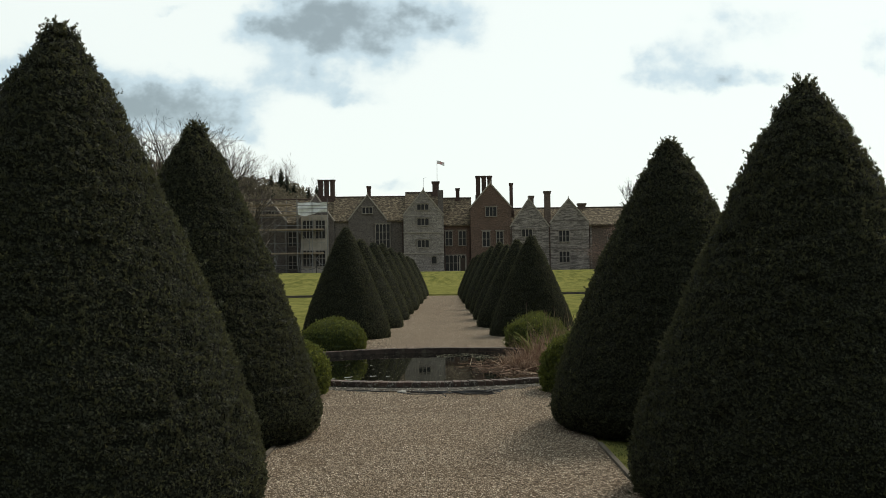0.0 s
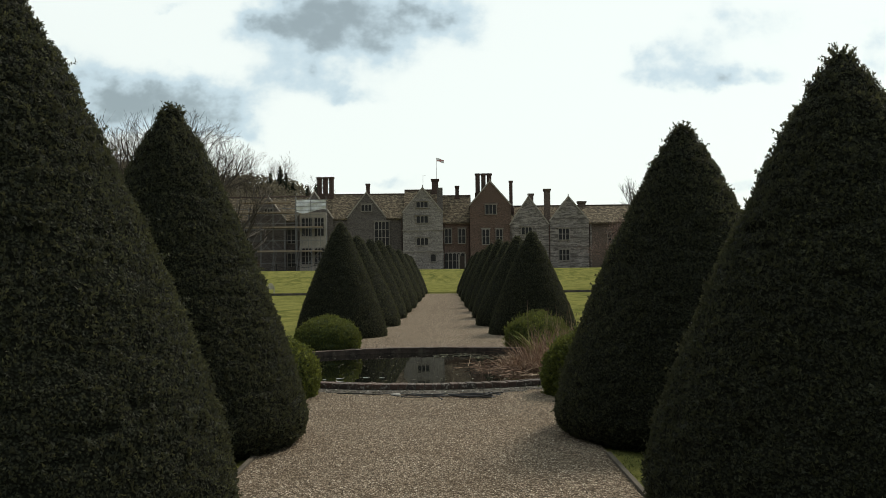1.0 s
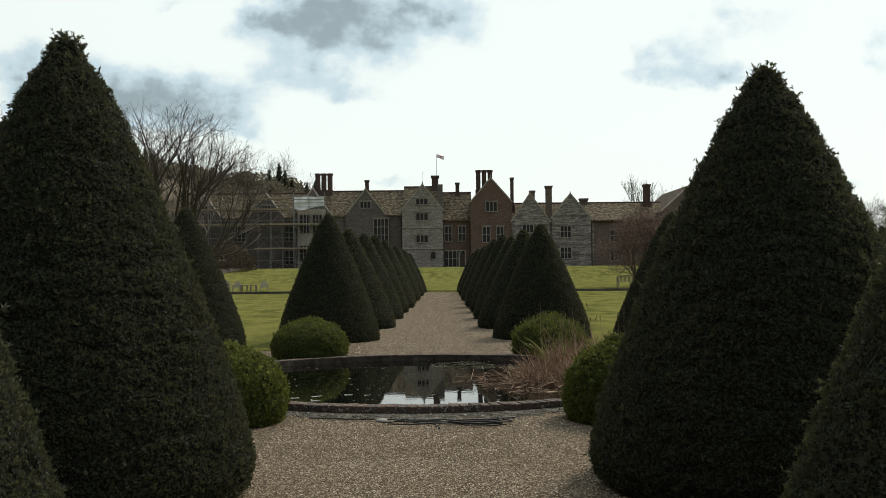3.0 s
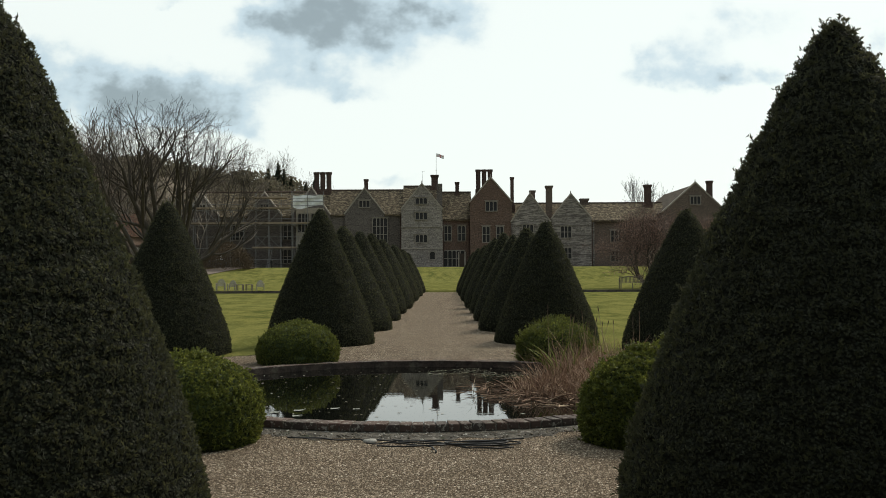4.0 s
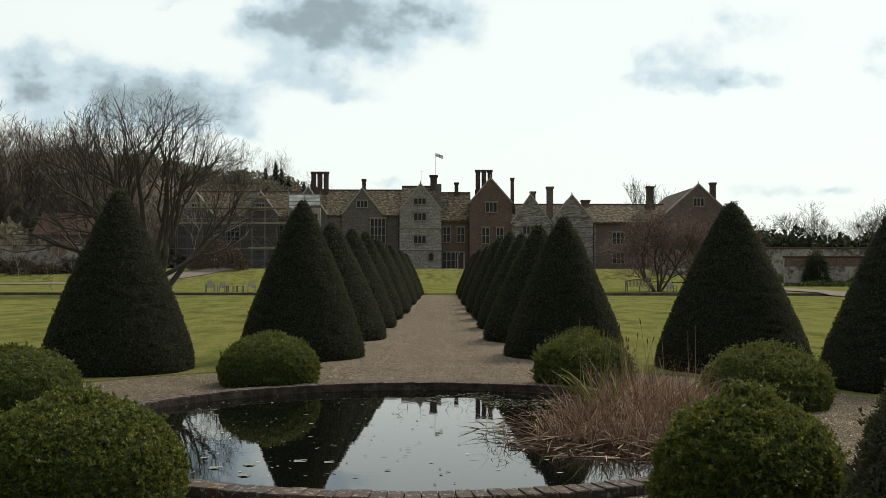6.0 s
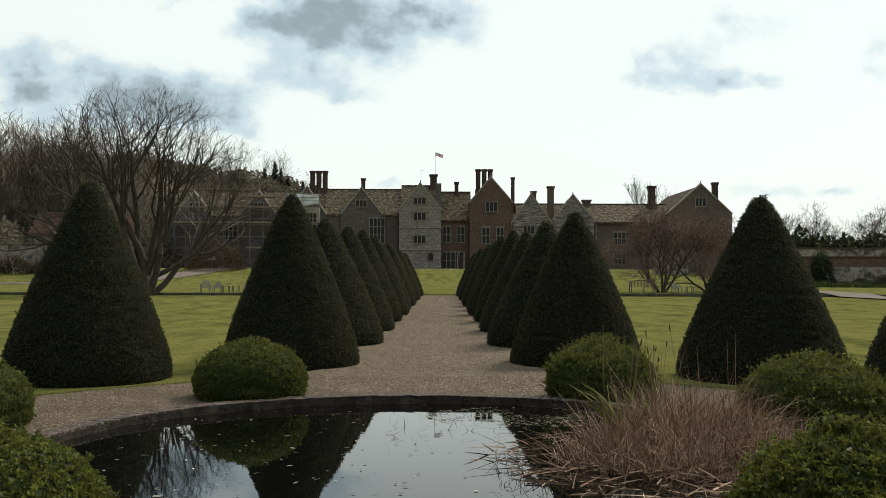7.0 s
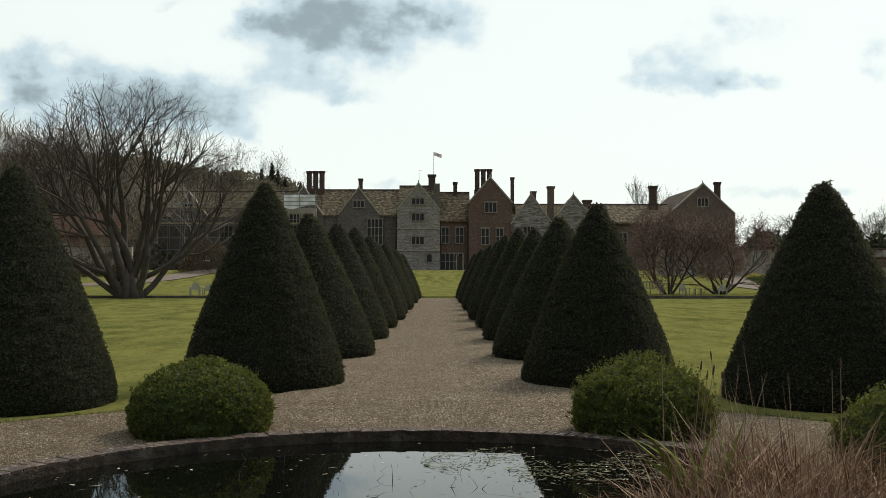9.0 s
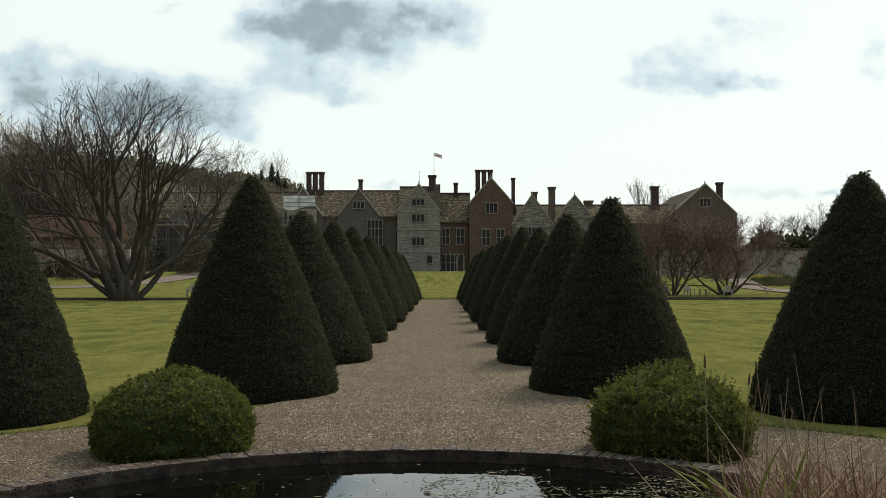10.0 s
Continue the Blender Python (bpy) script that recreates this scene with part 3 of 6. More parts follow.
        if whole:
            rows.append(np.stack([o, o + d * le * 0.5 + side * wi, o + d * le, o + d * le * 0.5 - side * wi], 1))
        else:
            rows.append(np.stack([o - side * wi * 0.5, o + d * le * 0.5 + side * wi * 1.25, o + d * le], 1))
    v = np.stack(rows, 1).reshape(-1, 3)
    skin = part("leaves", raw_mesh("leaves", v, np.arange(len(v)).reshape(-1, 4 if whole else 3)), mats[0], ob)
    tagged(skin, kind="stuff")
    if stem:
        bm = bmesh.new()
        rod(bm, (0, 0, -0.05), (0.02, 0.01, stem), 0.09, 0.07, 9)
        part("trunk", bm, M_BARK, ob)
    return ob


M_NEEDLES = plain("fallen_needles", (0.042, 0.032, 0.022), 1.0, 6, 0.6, bump=0.8, dist=0.02, spec=0.0)


def needle_bed(x, y, r, seed):
    """Bare earth and fallen needles under a yew."""
    a = np.arange(40) * math.tau / 40
    rr = r * (1 + 0.09 * lumps(np.cos(a), np.sin(a), 0 * a, seed, 2.5, 3))
    v = np.concatenate([[[0, 0, 0.012]], np.stack([rr * np.cos(a), rr * np.sin(a), 0.011 + 0 * a], 1)])
    k = np.arange(40)
    q = np.stack([0 * k, 1 + k, 1 + (k + 1) % 40], 1)
    ob = part("needle_bed", raw_mesh("needle_bed", v, q), M_NEEDLES)
    ob.location = (x, y, 0)
    return tagged(ob, "dark bare earth with fallen needles under a yew", "ground", kind="structure")


def yew(R, H, x, y, sprays, seed, near):
    """near: 2 beside the path, 1 round the pond, 0 along the avenue."""
    sunk = (0.03, 0.07, 0.01)[near]
    fan, leaf, steps = ((3, (0.034, 0.016), (40, 46)), (4, (0.024, 0.0085), (90, 110)), (5, (0.0235, 0.0052), (150, 180)))[near]
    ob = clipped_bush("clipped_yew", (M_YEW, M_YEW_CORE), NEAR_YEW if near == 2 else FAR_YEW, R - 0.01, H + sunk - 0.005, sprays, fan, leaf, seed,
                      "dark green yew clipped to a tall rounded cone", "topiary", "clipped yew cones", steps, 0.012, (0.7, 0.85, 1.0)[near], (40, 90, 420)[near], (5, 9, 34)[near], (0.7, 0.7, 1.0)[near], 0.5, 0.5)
    ob.matrix_world = pose(x, y, -sunk, 0, 0, seed * 37 % 360)
    needle_bed(x, y, R * 0.8, seed)
    return ob


yew(1.344, 3.295, -2.428, 4.386, 34000, 11, 2)
yew(1.26, 2.922, 2.619, 4.765, 32000, 12, 2)
yew(1.237, 3.158, -2.392, 7.685, 34000, 13, 2)
yew(1.273, 2.986, 2.456, 8.062, 34000, 14, 2)
yew(1.135, 2.864, -2.448, 22.618, 15000, 15, 1)
yew(1.12, 2.60, 2.355, 22.95, 15000, 16, 1)
yew(1.187, 2.879, -5.091, 20.569, 15000, 17, 1)
yew(1.235, 2.725, 4.865, 20.94, 15000, 18, 1)
yew(1.28, 2.88, -7.45, 18.4, 9000, 19, 1)
yew(1.30, 2.95, 6.65, 18.4, 10000, 20, 1)
left_far = [yew(1.28, 2.72, -2.46, 27.3, 6000, 21, 0), yew(1.27, 2.80, -2.44, 32.1, 4500, 22, 0)]
right_far = [yew(1.27, 2.64, 2.31, 27.0, 6000, 23, 0), yew(1.26, 2.64, 2.31, 31.7, 4500, 24, 0)]
TALL = {-1: (2.86, 2.82, 2.74, 2.84, 2.82, 2.80, 2.84, 2.80), 1: (2.84, 2.82, 2.82, 2.78, 2.78, 2.84, 2.80, 2.80)}
for i in range(8):
    for side, row in ((-1, left_far), (1, right_far)):
        grown = TALL[side][i] / ((2.72, 2.80) if side < 0 else (2.64, 2.64))[i % 2]
        one = copy_thing(row[i % 2], pose(side * 2.34 - 0.05 + 0.05 * math.sin(i * 3.1 + side), 36.6 + 4.62 * i, 0.02, 0, 0, i * 71 + 40 * side))
        needle_bed(one.location.x, one.location.y, 1.0, i)
        one.scale = (0.985, 0.985, grown)


def box_ball(R, H, x, y, sprays, seed, tall=1.0):
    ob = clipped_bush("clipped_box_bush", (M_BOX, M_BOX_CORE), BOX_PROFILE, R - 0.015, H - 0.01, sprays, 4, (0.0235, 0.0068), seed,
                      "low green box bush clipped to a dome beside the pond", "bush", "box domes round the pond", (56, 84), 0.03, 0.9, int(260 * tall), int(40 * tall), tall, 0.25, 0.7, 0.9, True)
    ob.matrix_world = pose(x, y, 0.0, 0, 0, seed * 53 % 360)
    return ob


box_ball(0.67, 0.80, -2.14, 11.12, 15000, 31)
box_ball(0.58, 0.82, 1.93, 11.05, 14000, 32, 1.4)
box_ball(0.69, 0.70, -2.28, 18.4, 9500, 33)
box_ball(0.68, 0.70, 2.03, 18.35, 9500, 34, 2.0)
box_ball(0.74, 0.70, -4.75, 16.1, 9000, 35)
box_ball(0.74, 0.69, 3.88, 16.4, 9500, 36, 1.6)

# ---- the manor house ----
HOUSE_Y, BASE = 171.0, 1.6
house = thing("manor_house", pose(0, HOUSE_Y, 0), "long grey and brick manor house with gables and tall chimneys", "house")


def wall(u0, u1, z1, mat, front=0.0, depth=9.0, name="wall"):
    return part(name, block(u0, u1, front, front + depth, BASE, z1), mat, house)


def gable(u0, u1, eaves, apex_u, apex, mat, front=0.0, depth=9.0, base=None, cover=None):
    """A gabled bay with stone copings and its own pitched roof behind."""
    base = BASE if base is None else base
    part("gable_wall", prism([(u0, base), (u1, base), (u1, eaves), (apex_u, apex), (u0, eaves)], front, front + 0.5), mat, house)
    part("side_wall", block(u0 + 0.01, u1 - 0.01, front + 0.5, front + depth, base, eaves - 0.05), mat, house)
    part("gable_roof", prism([(u0 - 0.15, eaves - 0.12), (apex_u, apex - 0.12), (u1 + 0.15, eaves - 0.12), (u1 - 0.1, eaves - 0.25), (apex_u, apex - 0.35), (u0 + 0.1, eaves - 0.25)], front + 0.5, front + depth), cover or M_ROOF, house)
    for a, b in (((u0, eaves), (apex_u, apex)), ((u1, eaves), (apex_u, apex))):
        dx_, dz_ = b[0] - a[0], b[1] - a[1]
        n = math.hypot(dx_, dz_)
        ox, oz = -dz_ / n * 0.22, dx_ / n * 0.22
        if oz < 0:
            ox, oz = -ox, -oz
        part("coping", prism([a, b, (b[0] + ox * 0.3, b[1] + 0.28), (a[0] + ox, a[1] + oz)], front - 0.12, front + 0.6), M_DRESSED, house)
    bm = bmesh.new()
    rod(bm, (apex_u, front + 0.2, apex), (apex_u, front + 0.2, apex + 0.7), 0.14, 0.05, 8)
    part("finial", bm, M_DRESSED, house)


def roof(u0, u1, eaves, ridge, front=-0.3, depth=9.6, mat=None):
    """A pitched roof with its ridge along the house."""
    bm = bmesh.new()
    outline = [(front, eaves), (front + depth / 2, ridge), (front + depth, eaves), (front + depth, eaves - 0.25), (front, eaves - 0.25)]
    a = [bm.verts.new((u0, y, z)) for y, z in outline]
    b = [bm.verts.new((u1, y, z)) for y, z in outline]
    bm.faces.new(a), bm.faces.new(b[::-1])
    for i in range(5):
        j = (i + 1) % 5
        bm.faces.new((a[j], a[i], b[i], b[j]))
    bmesh.ops.recalc_face_normals(bm, faces=bm.faces[:])
    part("roof", bm, mat or M_ROOF, house)
    bm = bmesh.new()
    rod(bm, (u0, front + depth / 2, ridge + 0.02), (u1, front + depth / 2, ridge + 0.02), 0.13, 0.13, 8)
    part("ridge_tiles", bm, M_CHIMNEY, house)


def window(u0, u1, z0, z1, lights=3, transoms=0, front=0.0, hood=True, arched=True):
    """A stone mullioned window with leaded panes and a hood mould."""
    w = part("window", block(u0, u1, front - 0.05, front + 0.02, z0, z1), M_LEAD, house)
    bm = bmesh.new()
    t = 0.13
    for a, b, c, d in ((u0 - t, u1 + t, z1, z1 + t), (u0 - t, u1 + t, z0 - t, z0), (u0 - t, u0, z0, z1), (u1, u1 + t, z0, z1)):
        box(bm, a, b, front - 0.16, front + 0.05, c, d)
    part("window_frame", bm, M_MULLION, w)
    for i in range(1, lights):
        x = u0 + (u1 - u0) * i / lights
        part("mullion", block(x - 0.065, x + 0.065, front - 0.14, front - 0.05, z0, z1), M_MULLION, w)
    if arched:
        # round heads to the lights
        span = (u1 - u0) / lights
        for i in range(lights):
            xa, xb = u0 + i * span + 0.05, u0 + (i + 1) * span - 0.05
            r, mid_ = (xb - xa) / 2, (xa + xb) / 2
            arc = [(mid_ + r * math.cos(k * math.pi / 8), z1 - r * 0.8 + r * 0.75 * math.sin(k * math.pi / 8)) for k in range(9)]
            bm = bmesh.new()
            for k in range(8):
                (x0_, z0_), (x1_, z1_) = arc[k], arc[k + 1]
                va = [bm.verts.new(c) for c in ((x0_, front - 0.12, z0_), (x1_, front - 0.12, z1_), (x1_, front - 0.12, z1 + 0.01), (x0_, front - 0.12, z1 + 0.01))]
                vb = [bm.verts.new((c.co.x, front - 0.05, c.co.z)) for c in va]
                bm.faces.new(va[::-1]), bm.faces.new((va[0], va[1], vb[1], vb[0]))
            part("arched_head", bm, M_MULLION, w)
    for i in range(transoms):
        z = z0 + (z1 - z0) * (i + 1) / (transoms + 1)
        part("transom", block(u0, u1, front - 0.13, front - 0.05, z - 0.045, z + 0.045), M_MULLION, w)
    if hood:
        part("hood_mould", block(u0 - 0.3, u1 + 0.3, front - 0.24, front, z1 + t, z1 + t + 0.1), M_MULLION, w)
    return w


def chimney(u, z0, z1, w=0.9, y=4.0, shafts=1, mat=None):
    """A brick stack with a corbelled cap and pots."""
    mat = mat or M_CHIMNEY
    stack = part("chimney", block(u - w * shafts / 2 - 0.15, u + w * shafts / 2 + 0.15, y - 0.6, y + 0.6, z0 - 1.5, z0 + (z1 - z0) * (0.25 if shafts > 1 else 0.12)), mat, house)
    for i in range(shafts):
        c = u + (i - (shafts - 1) / 2) * w * 1.12
        bm = bmesh.new()
        s = 8 if shafts > 1 else 4
        r = w / 2 / math.cos(math.pi / s)
        turn = math.pi / s
        for a, b, ra in ((z0, z1 - 0.45, 0.86), (z1 - 0.45, z1 - 0.25, 1.0), (z1 - 0.25, z1, 1.1)):
            rings = [[bm.verts.new((c + r * ra * math.cos(turn + k * math.tau / s), y + r * ra * math.sin(turn + k * math.tau / s), z)) for k in range(s)] for z in (a, b)]
            for k in range(s):
                j = (k + 1) % s
                bm.faces.new((rings[0][k], rings[0][j], rings[1][j], rings[1][k]))
            bm.faces.new(rings[0][::-1]), bm.faces.new(rings[1])
        part("shaft", bm, mat, stack)
    return stack


# main range, from the scaffolded wing to the right end
wall(-48.0, -20.5, 11.3, M_RUBBLE)
roof(-48.0, -20.0, 11.3, 16.0)
wall(-20.5, -7.2, 11.6, M_RUBBLE)
roof(-20.3, -7.0, 11.6, 16.3)
gable(-26.6, -19.9, 11.5, -23.2, 16.3, M_RUBBLE, -0.6, 6)
gable(-17.3, -10.3, 11.6, -13.8, 16.1, M_RUBBLE, -0.5, 6)
window(-14.7, -12.9, 12.9, 14.0, 3, 0, -0.5)
window(-17.2, -15.2, 8.0, 10.9, 4, 1, -0.0)
window(-12.3, -9.8, 6.6, 10.9, 4, 2, -0.5)
# stone tower bay
gable(-7.2, 0.0, 12.3, -3.6, 16.7, M_FLINT, -2.2, 8)
roof(-7.1, -0.1, 12.4, 17.0, 0.2, 9.0)
part("stair_turret", block(-1.0, 0.0, -1.4, 2.5, 11.5, 16.9), M_RUBBLE, house)
for z0, z1 in ((13.3, 14.3), (10.55, 11.75), (6.6, 7.85)):
    window(-4.7, -2.7, z0, z1, 3, 0, -2.2)
window(-2.2, -1.35, 3.6, 4.9, 1, 0, -2.2)
# recessed hall with the garden entrance
wall(0.0, 4.9, 10.7, M_BRICKWALL, 0.6)
roof(-0.2, 5.2, 10.7, 15.9, 0.2, 9.6)
window(0.35, 1.5, 6.9, 9.5, 2, 1, 0.6)
window(2.8, 4.0, 6.9, 9.5, 2, 1, 0.6)
window(0.2, 3.9, 2.3, 5.1, 5, 1, 0.6, False)
# brick gable
gable(4.9, 12.3, 13.6, 8.55, 17.9, M_BRICKWALL, -0.8, 9)
window(7.7, 9.6, 12.1, 13.7, 3, 0, -0.8, True, False)
window(7.1, 8.3, 6.6, 9.3, 2, 1, -0.8)
window(9.6, 10.7, 6.6, 9.3, 2, 1, -0.8)
# pair of flint gables
wall(12.3, 27.0, 10.5, M_BANDED, 0.3)
roof(12.0, 40.0, 10.4, 13.8, 0.0, 9.6)
gable(12.1, 19.1, 10.0, 15.5, 15.0, M_BANDED, -0.9, 7)
gable(19.3, 26.3, 10.6, 22.7, 14.9, M_BANDED, -0.9, 7)
window(14.2, 16.0, 8.3, 9.6, 3, 0, -0.9)
for z0, z1 in ((7.3, 9.3), (3.6, 5.5)):
    window(20.9, 22.7, z0, z1, 3, 1, -0.9)
window(14.4, 16.0, 3.6, 5.5, 3, 1, -0.9)
wall(27.0, 42.0, 10.4, M_BROWN, 0.6)
window(30.0, 32.0, 6.6, 8.6, 3, 1, 0.6)
window(30.0, 32.0, 3.2, 5.0, 3, 1, 0.6)
# end pavilion
gable(38.4, 49.4, 11.6, 44.1, 16.6, M_BROWN, -3.2, 24, None, M_ROOF_DARK)
window(43.2, 44.9, 13.0, 14.3, 3, 0, -3.2)
for u, z0, z1, w, y, n in ((-21.8, 15.5, 19.6, 1.0, 4.5, 3), (-13.9, 15.7, 18.3, 0.8, 4.5, 1), (-1.4, 16.0, 19.0, 1.4, 4.5, 1), (2.7, 15.2, 17.75, 0.8, 5.0, 1), (7.55, 15.0, 19.8, 0.95, 3.0, 3),
                           (12.6, 12.6, 18.4, 0.7, 3.0, 1), (16.4, 13.0, 16.1, 1.05, 4.5, 1), (19.0, 10.8, 16.6, 1.25, 0.6, 1), (25.9, 13.2, 14.6, 1.5, 5.0, 1), (37.3, 13.2, 17.0, 1.3, 4.0, 1), (47.7, 12.4, 17.4, 1.05, 1.0, 1)):
    chimney(u, z0, z1, w, y, n, M_BROWN if u in (16.4, 19.0, 25.9) else None)

# ---- round the pond ----
# coping of bricks laid flat, ends to the water
COUNT = 190
bm = block(-0.105, 0.105, -0.051, 0.051, 0.0, 0.068, bevel=0.006)
for v in bm.verts:
    v.co += Vector((random.uniform(-1, 1), random.uniform(-1, 1), random.uniform(-1, 1))) * 0.003
brick_mesh = bpy.data.meshes.new("brick")
bm.to_mesh(brick_mesh), bm.free()


def coping_material():
    m, n, s = material("old_coping_brick", 0.82, 0.25)
    p = place(n)
    one = n.add("ShaderNodeObjectInfo", out=5)
    c = n.mix(one, (0.085, 0.052, 0.040), (0.048, 0.038, 0.033))
    lichen = n.ramp(n.noise(22, 6, 0.7, p), 0.54, 0.62)
    c = n.mix(n.math("MULTIPLY", lichen, 0.75), c, (0.30, 0.28, 0.24))
    moss = n.ramp(n.noise(5, 4, 0.6, p), 0.55, 0.7)
    c = n.mix(n.math("MULTIPLY", moss, 0.6), c, (0.04, 0.04, 0.02))
    n.set(s.inputs["Base Color"], c)
    relief(n, s, n.noise(60, 4, 0.65, p), 0.6, 0.006)
    return m


M_BRICK = coping_material()
brick_mesh.materials.append(M_BRICK)
coping = thing("pond_coping", pose(*POND, 0.003, -0.35), "ring of lichened old red bricks edging the pond", "pond edge", kind="structure")
for i in range(COUNT):
    a = i * math.tau / COUNT
    b = new("brick", brick_mesh)
    b.parent = coping
    b.matrix_basis = pose(3.37 * math.cos(a), 3.37 * math.sin(a), 0.006 + random.uniform(-0.004, 0.004), random.uniform(-1, 1), random.uniform(-1, 1), math.degrees(a) + random.uniform(-1.2, 1.2))
v, q = annulus(3.27, 3.47, 0.052, 0.052, 128, 0, 0)
part("mortar_bed", raw_mesh("mortar_bed", v, q[:, ::-1]), M_SOIL, coping)
v, q = annulus(3.47, 3.475, 0.052, -0.05, 128, 0, 0)
part("mortar_bed", raw_mesh("mortar_bed", v, q[:, ::-1]), M_SOIL, coping)
v, q = annulus(0.01, 3.4, -0.6, -0.6, 64)
tagged(part("pond_floor", raw_mesh("pond_floor", v, q[:, ::-1]), M_POND), "dark muddy bottom of the pond", "pond", kind="structure")

# bare damp strip of old mortar and moss in front of the coping
rng = np.random.RandomState(5)
n = 70
a = np.linspace(radians(226), radians(314), n)
inner = 3.475 + 0 * a
outer = 3.475 + 0.30 + 0.06 * np.sin(a * 23) + 0.05 * rng.normal(0, 1, n)
rows_ = [np.stack([POND[0] + r * np.cos(a), POND[1] + r * np.sin(a), 0.012 + h + 0 * a], 1) for r, h in ((inner, 0.012), (0.5 * (inner + outer), 0.012), (outer, -0.002))]
v = np.concatenate(rows_)
k = np.arange(n - 1)
q = np.concatenate([np.stack([k + o, k + o + n, k + o + n + 1, k + o + 1], 1) for o in (0, n)])


def strip_material():
    m, n, s = material("damp_mortar_and_moss", 0.9, 0.2)
    p = place(n)
    c = n.mix(n.ramp(n.noise(11, 6, 0.75, p), 0.38, 0.62), (0.03, 0.027, 0.021), (0.125, 0.112, 0.094))
    c = n.mix(n.ramp(n.noise(18, 4, 0.6, p), 0.62, 0.7), c, (0.42, 0.40, 0.36))
    c = n.mix(n.math("MULTIPLY", n.ramp(n.noise(4, 4, 0.6, p), 0.58, 0.7), 0.7), c, (0.035, 0.04, 0.02))
    n.set(s.inputs["Base Color"], c)
    relief(n, s, n.noise(22, 5, 0.7, p), 0.9, 0.03)
    return m


M_STRIP = strip_material()
tagged(part("edging_strip", raw_mesh("edging_strip", v, q), M_STRIP), "bare grey mortar and moss strip before the coping", "ground", kind="structure")


rng = np.random.RandomState(6)
grit = []
for _ in range(700):
    a, r = rng.uniform(radians(224), radians(316)), 3.49 + abs(rng.normal(0, 0.2))
    grit.append((POND[0] + r * math.cos(a), POND[1] + r * math.sin(a), rng.uniform(0.004, 0.016)))
g = np.array(grit)
oct_ = np.array([(1, 0, 0), (0, 1, 0), (-1, 0, 0), (0, -1, 0), (0, 0, 0.7), (0, 0, -0.7)], float)
v = (g[:, None, :2].repeat(6, 1) + oct_[None, :, :2] * g[:, None, 2:] * rng.uniform(0.6, 1.4, (len(g), 6, 1)))
z = 0.024 + oct_[None, :, 2] * g[:, None, 2]
v = np.concatenate([v, z[:, :, None]], -1).reshape(-1, 3)
f = np.array([(0, 1, 4), (1, 2, 4), (2, 3, 4), (3, 0, 4), (1, 0, 5), (2, 1, 5), (3, 2, 5), (0, 3, 5)])
q = (np.arange(len(g))[:, None, None] * 6 + f[None]).reshape(-1, 3)


def stones(n, seed, where, small, large):
    """Loose pebbles lying on the gravel: where gives n places from random numbers."""
    r = np.random.RandomState(seed)
    x, y = where(r, n)
    size = r.uniform(small, large, n)
    t = r.uniform(0, 6.28, n)
    c, sn = np.cos(t), np.sin(t)
    rows = []
    for ox, oy, oz in ((1, 0, 0.1), (0.2, 0.72, 0.1), (-0.9, 0.1, 0.1), (-0.1, -0.75, 0.1), (0.1, 0.05, 0.75)):
        ax, ay = ox * r.uniform(0.75, 1.2, n) * size, oy * r.uniform(0.7, 1.2, n) * size
        rows.append(np.stack([x + c * ax - sn * ay, y + sn * ax + c * ay, 0.004 + oz * size * r.uniform(0.7, 1.2, n)], 1))
    f = np.array([(0, 1, 4), (1, 2, 4), (2, 3, 4), (3, 0, 4)])
    return raw_mesh("pebbles", np.stack(rows, 1).reshape(-1, 3), (np.arange(n)[:, None, None] * 5 + f[None]).reshape(-1, 3))


def on_near_path(r, n):
    return r.uniform(-1.45, 1.45, n), 1.2 + 10.2 * r.uniform(0, 1, n) ** 0.9


def on_far_path(r, n):
    return r.uniform(-1.62, 1.62, n), 19.0 + 17.0 * r.uniform(0, 1, n) ** 1.3


def on_ring(r, n):
    a, d = r.uniform(0, math.tau, n), np.sqrt(r.uniform(3.5 ** 2, 5.85 ** 2, n))
    return POND[0] + d * np.cos(a), POND[1] + d * np.sin(a)


def pebble_material():
    m, n, s = material("loose_pebbles", 0.85, 0.15)
    one = n.add("ShaderNodeNewGeometry", out=8)
    c = n.mix(n.ramp(one, 0.0, 0.8), (0.042, 0.032, 0.023), (0.295, 0.232, 0.168))
    n.set(s.inputs["Base Color"], n.mix(n.ramp(one, 0.86, 0.97), c, (0.52, 0.45, 0.36)))
    return m


M_PEBBLE = pebble_material()
for count, seed, where, small, large in ((38000, 41, on_near_path, 0.006, 0.013), (7000, 42, on_ring, 0.008, 0.014), (12000, 43, on_far_path, 0.009, 0.016)):
    tagged(part("pebbles", stones(count, seed, where, small, large), M_PEBBLE), "loose buff and brown pebbles on the gravel", "gravel", kind="stuff")


def grit_material():
    m, n, s = material("loose_grit", 0.9, 0.1)
    one = n.add("ShaderNodeNewGeometry", out=8)
    n.set(s.inputs["Base Color"], n.mix(n.ramp(one, 0.75, 1.0), n.mix(one, (0.06, 0.052, 0.042), (0.22, 0.19, 0.15)), (0.45, 0.43, 0.39)))
    return m


tagged(part("grit", raw_mesh("grit", v, q), grit_material()), "loose grit and mortar crumbs before the coping", "grit", kind="stuff")


def pebble(name, x, y, r, mat, label, category):
    bm = bmesh.new()
    bmesh.ops.create_icosphere(bm, subdivisions=2, radius=r)
    for v in bm.verts:
        v.co = Vector((v.co.x * 1.3, v.co.y * 0.8, v.co.z * 0.45)) * (1 + 0.18 * noise.noise(v.co * 30))
    ob = part(name, bm, mat, None, "", True)
    ob.location = (x, y, r * 0.3)
    return tagged(ob, label, category)


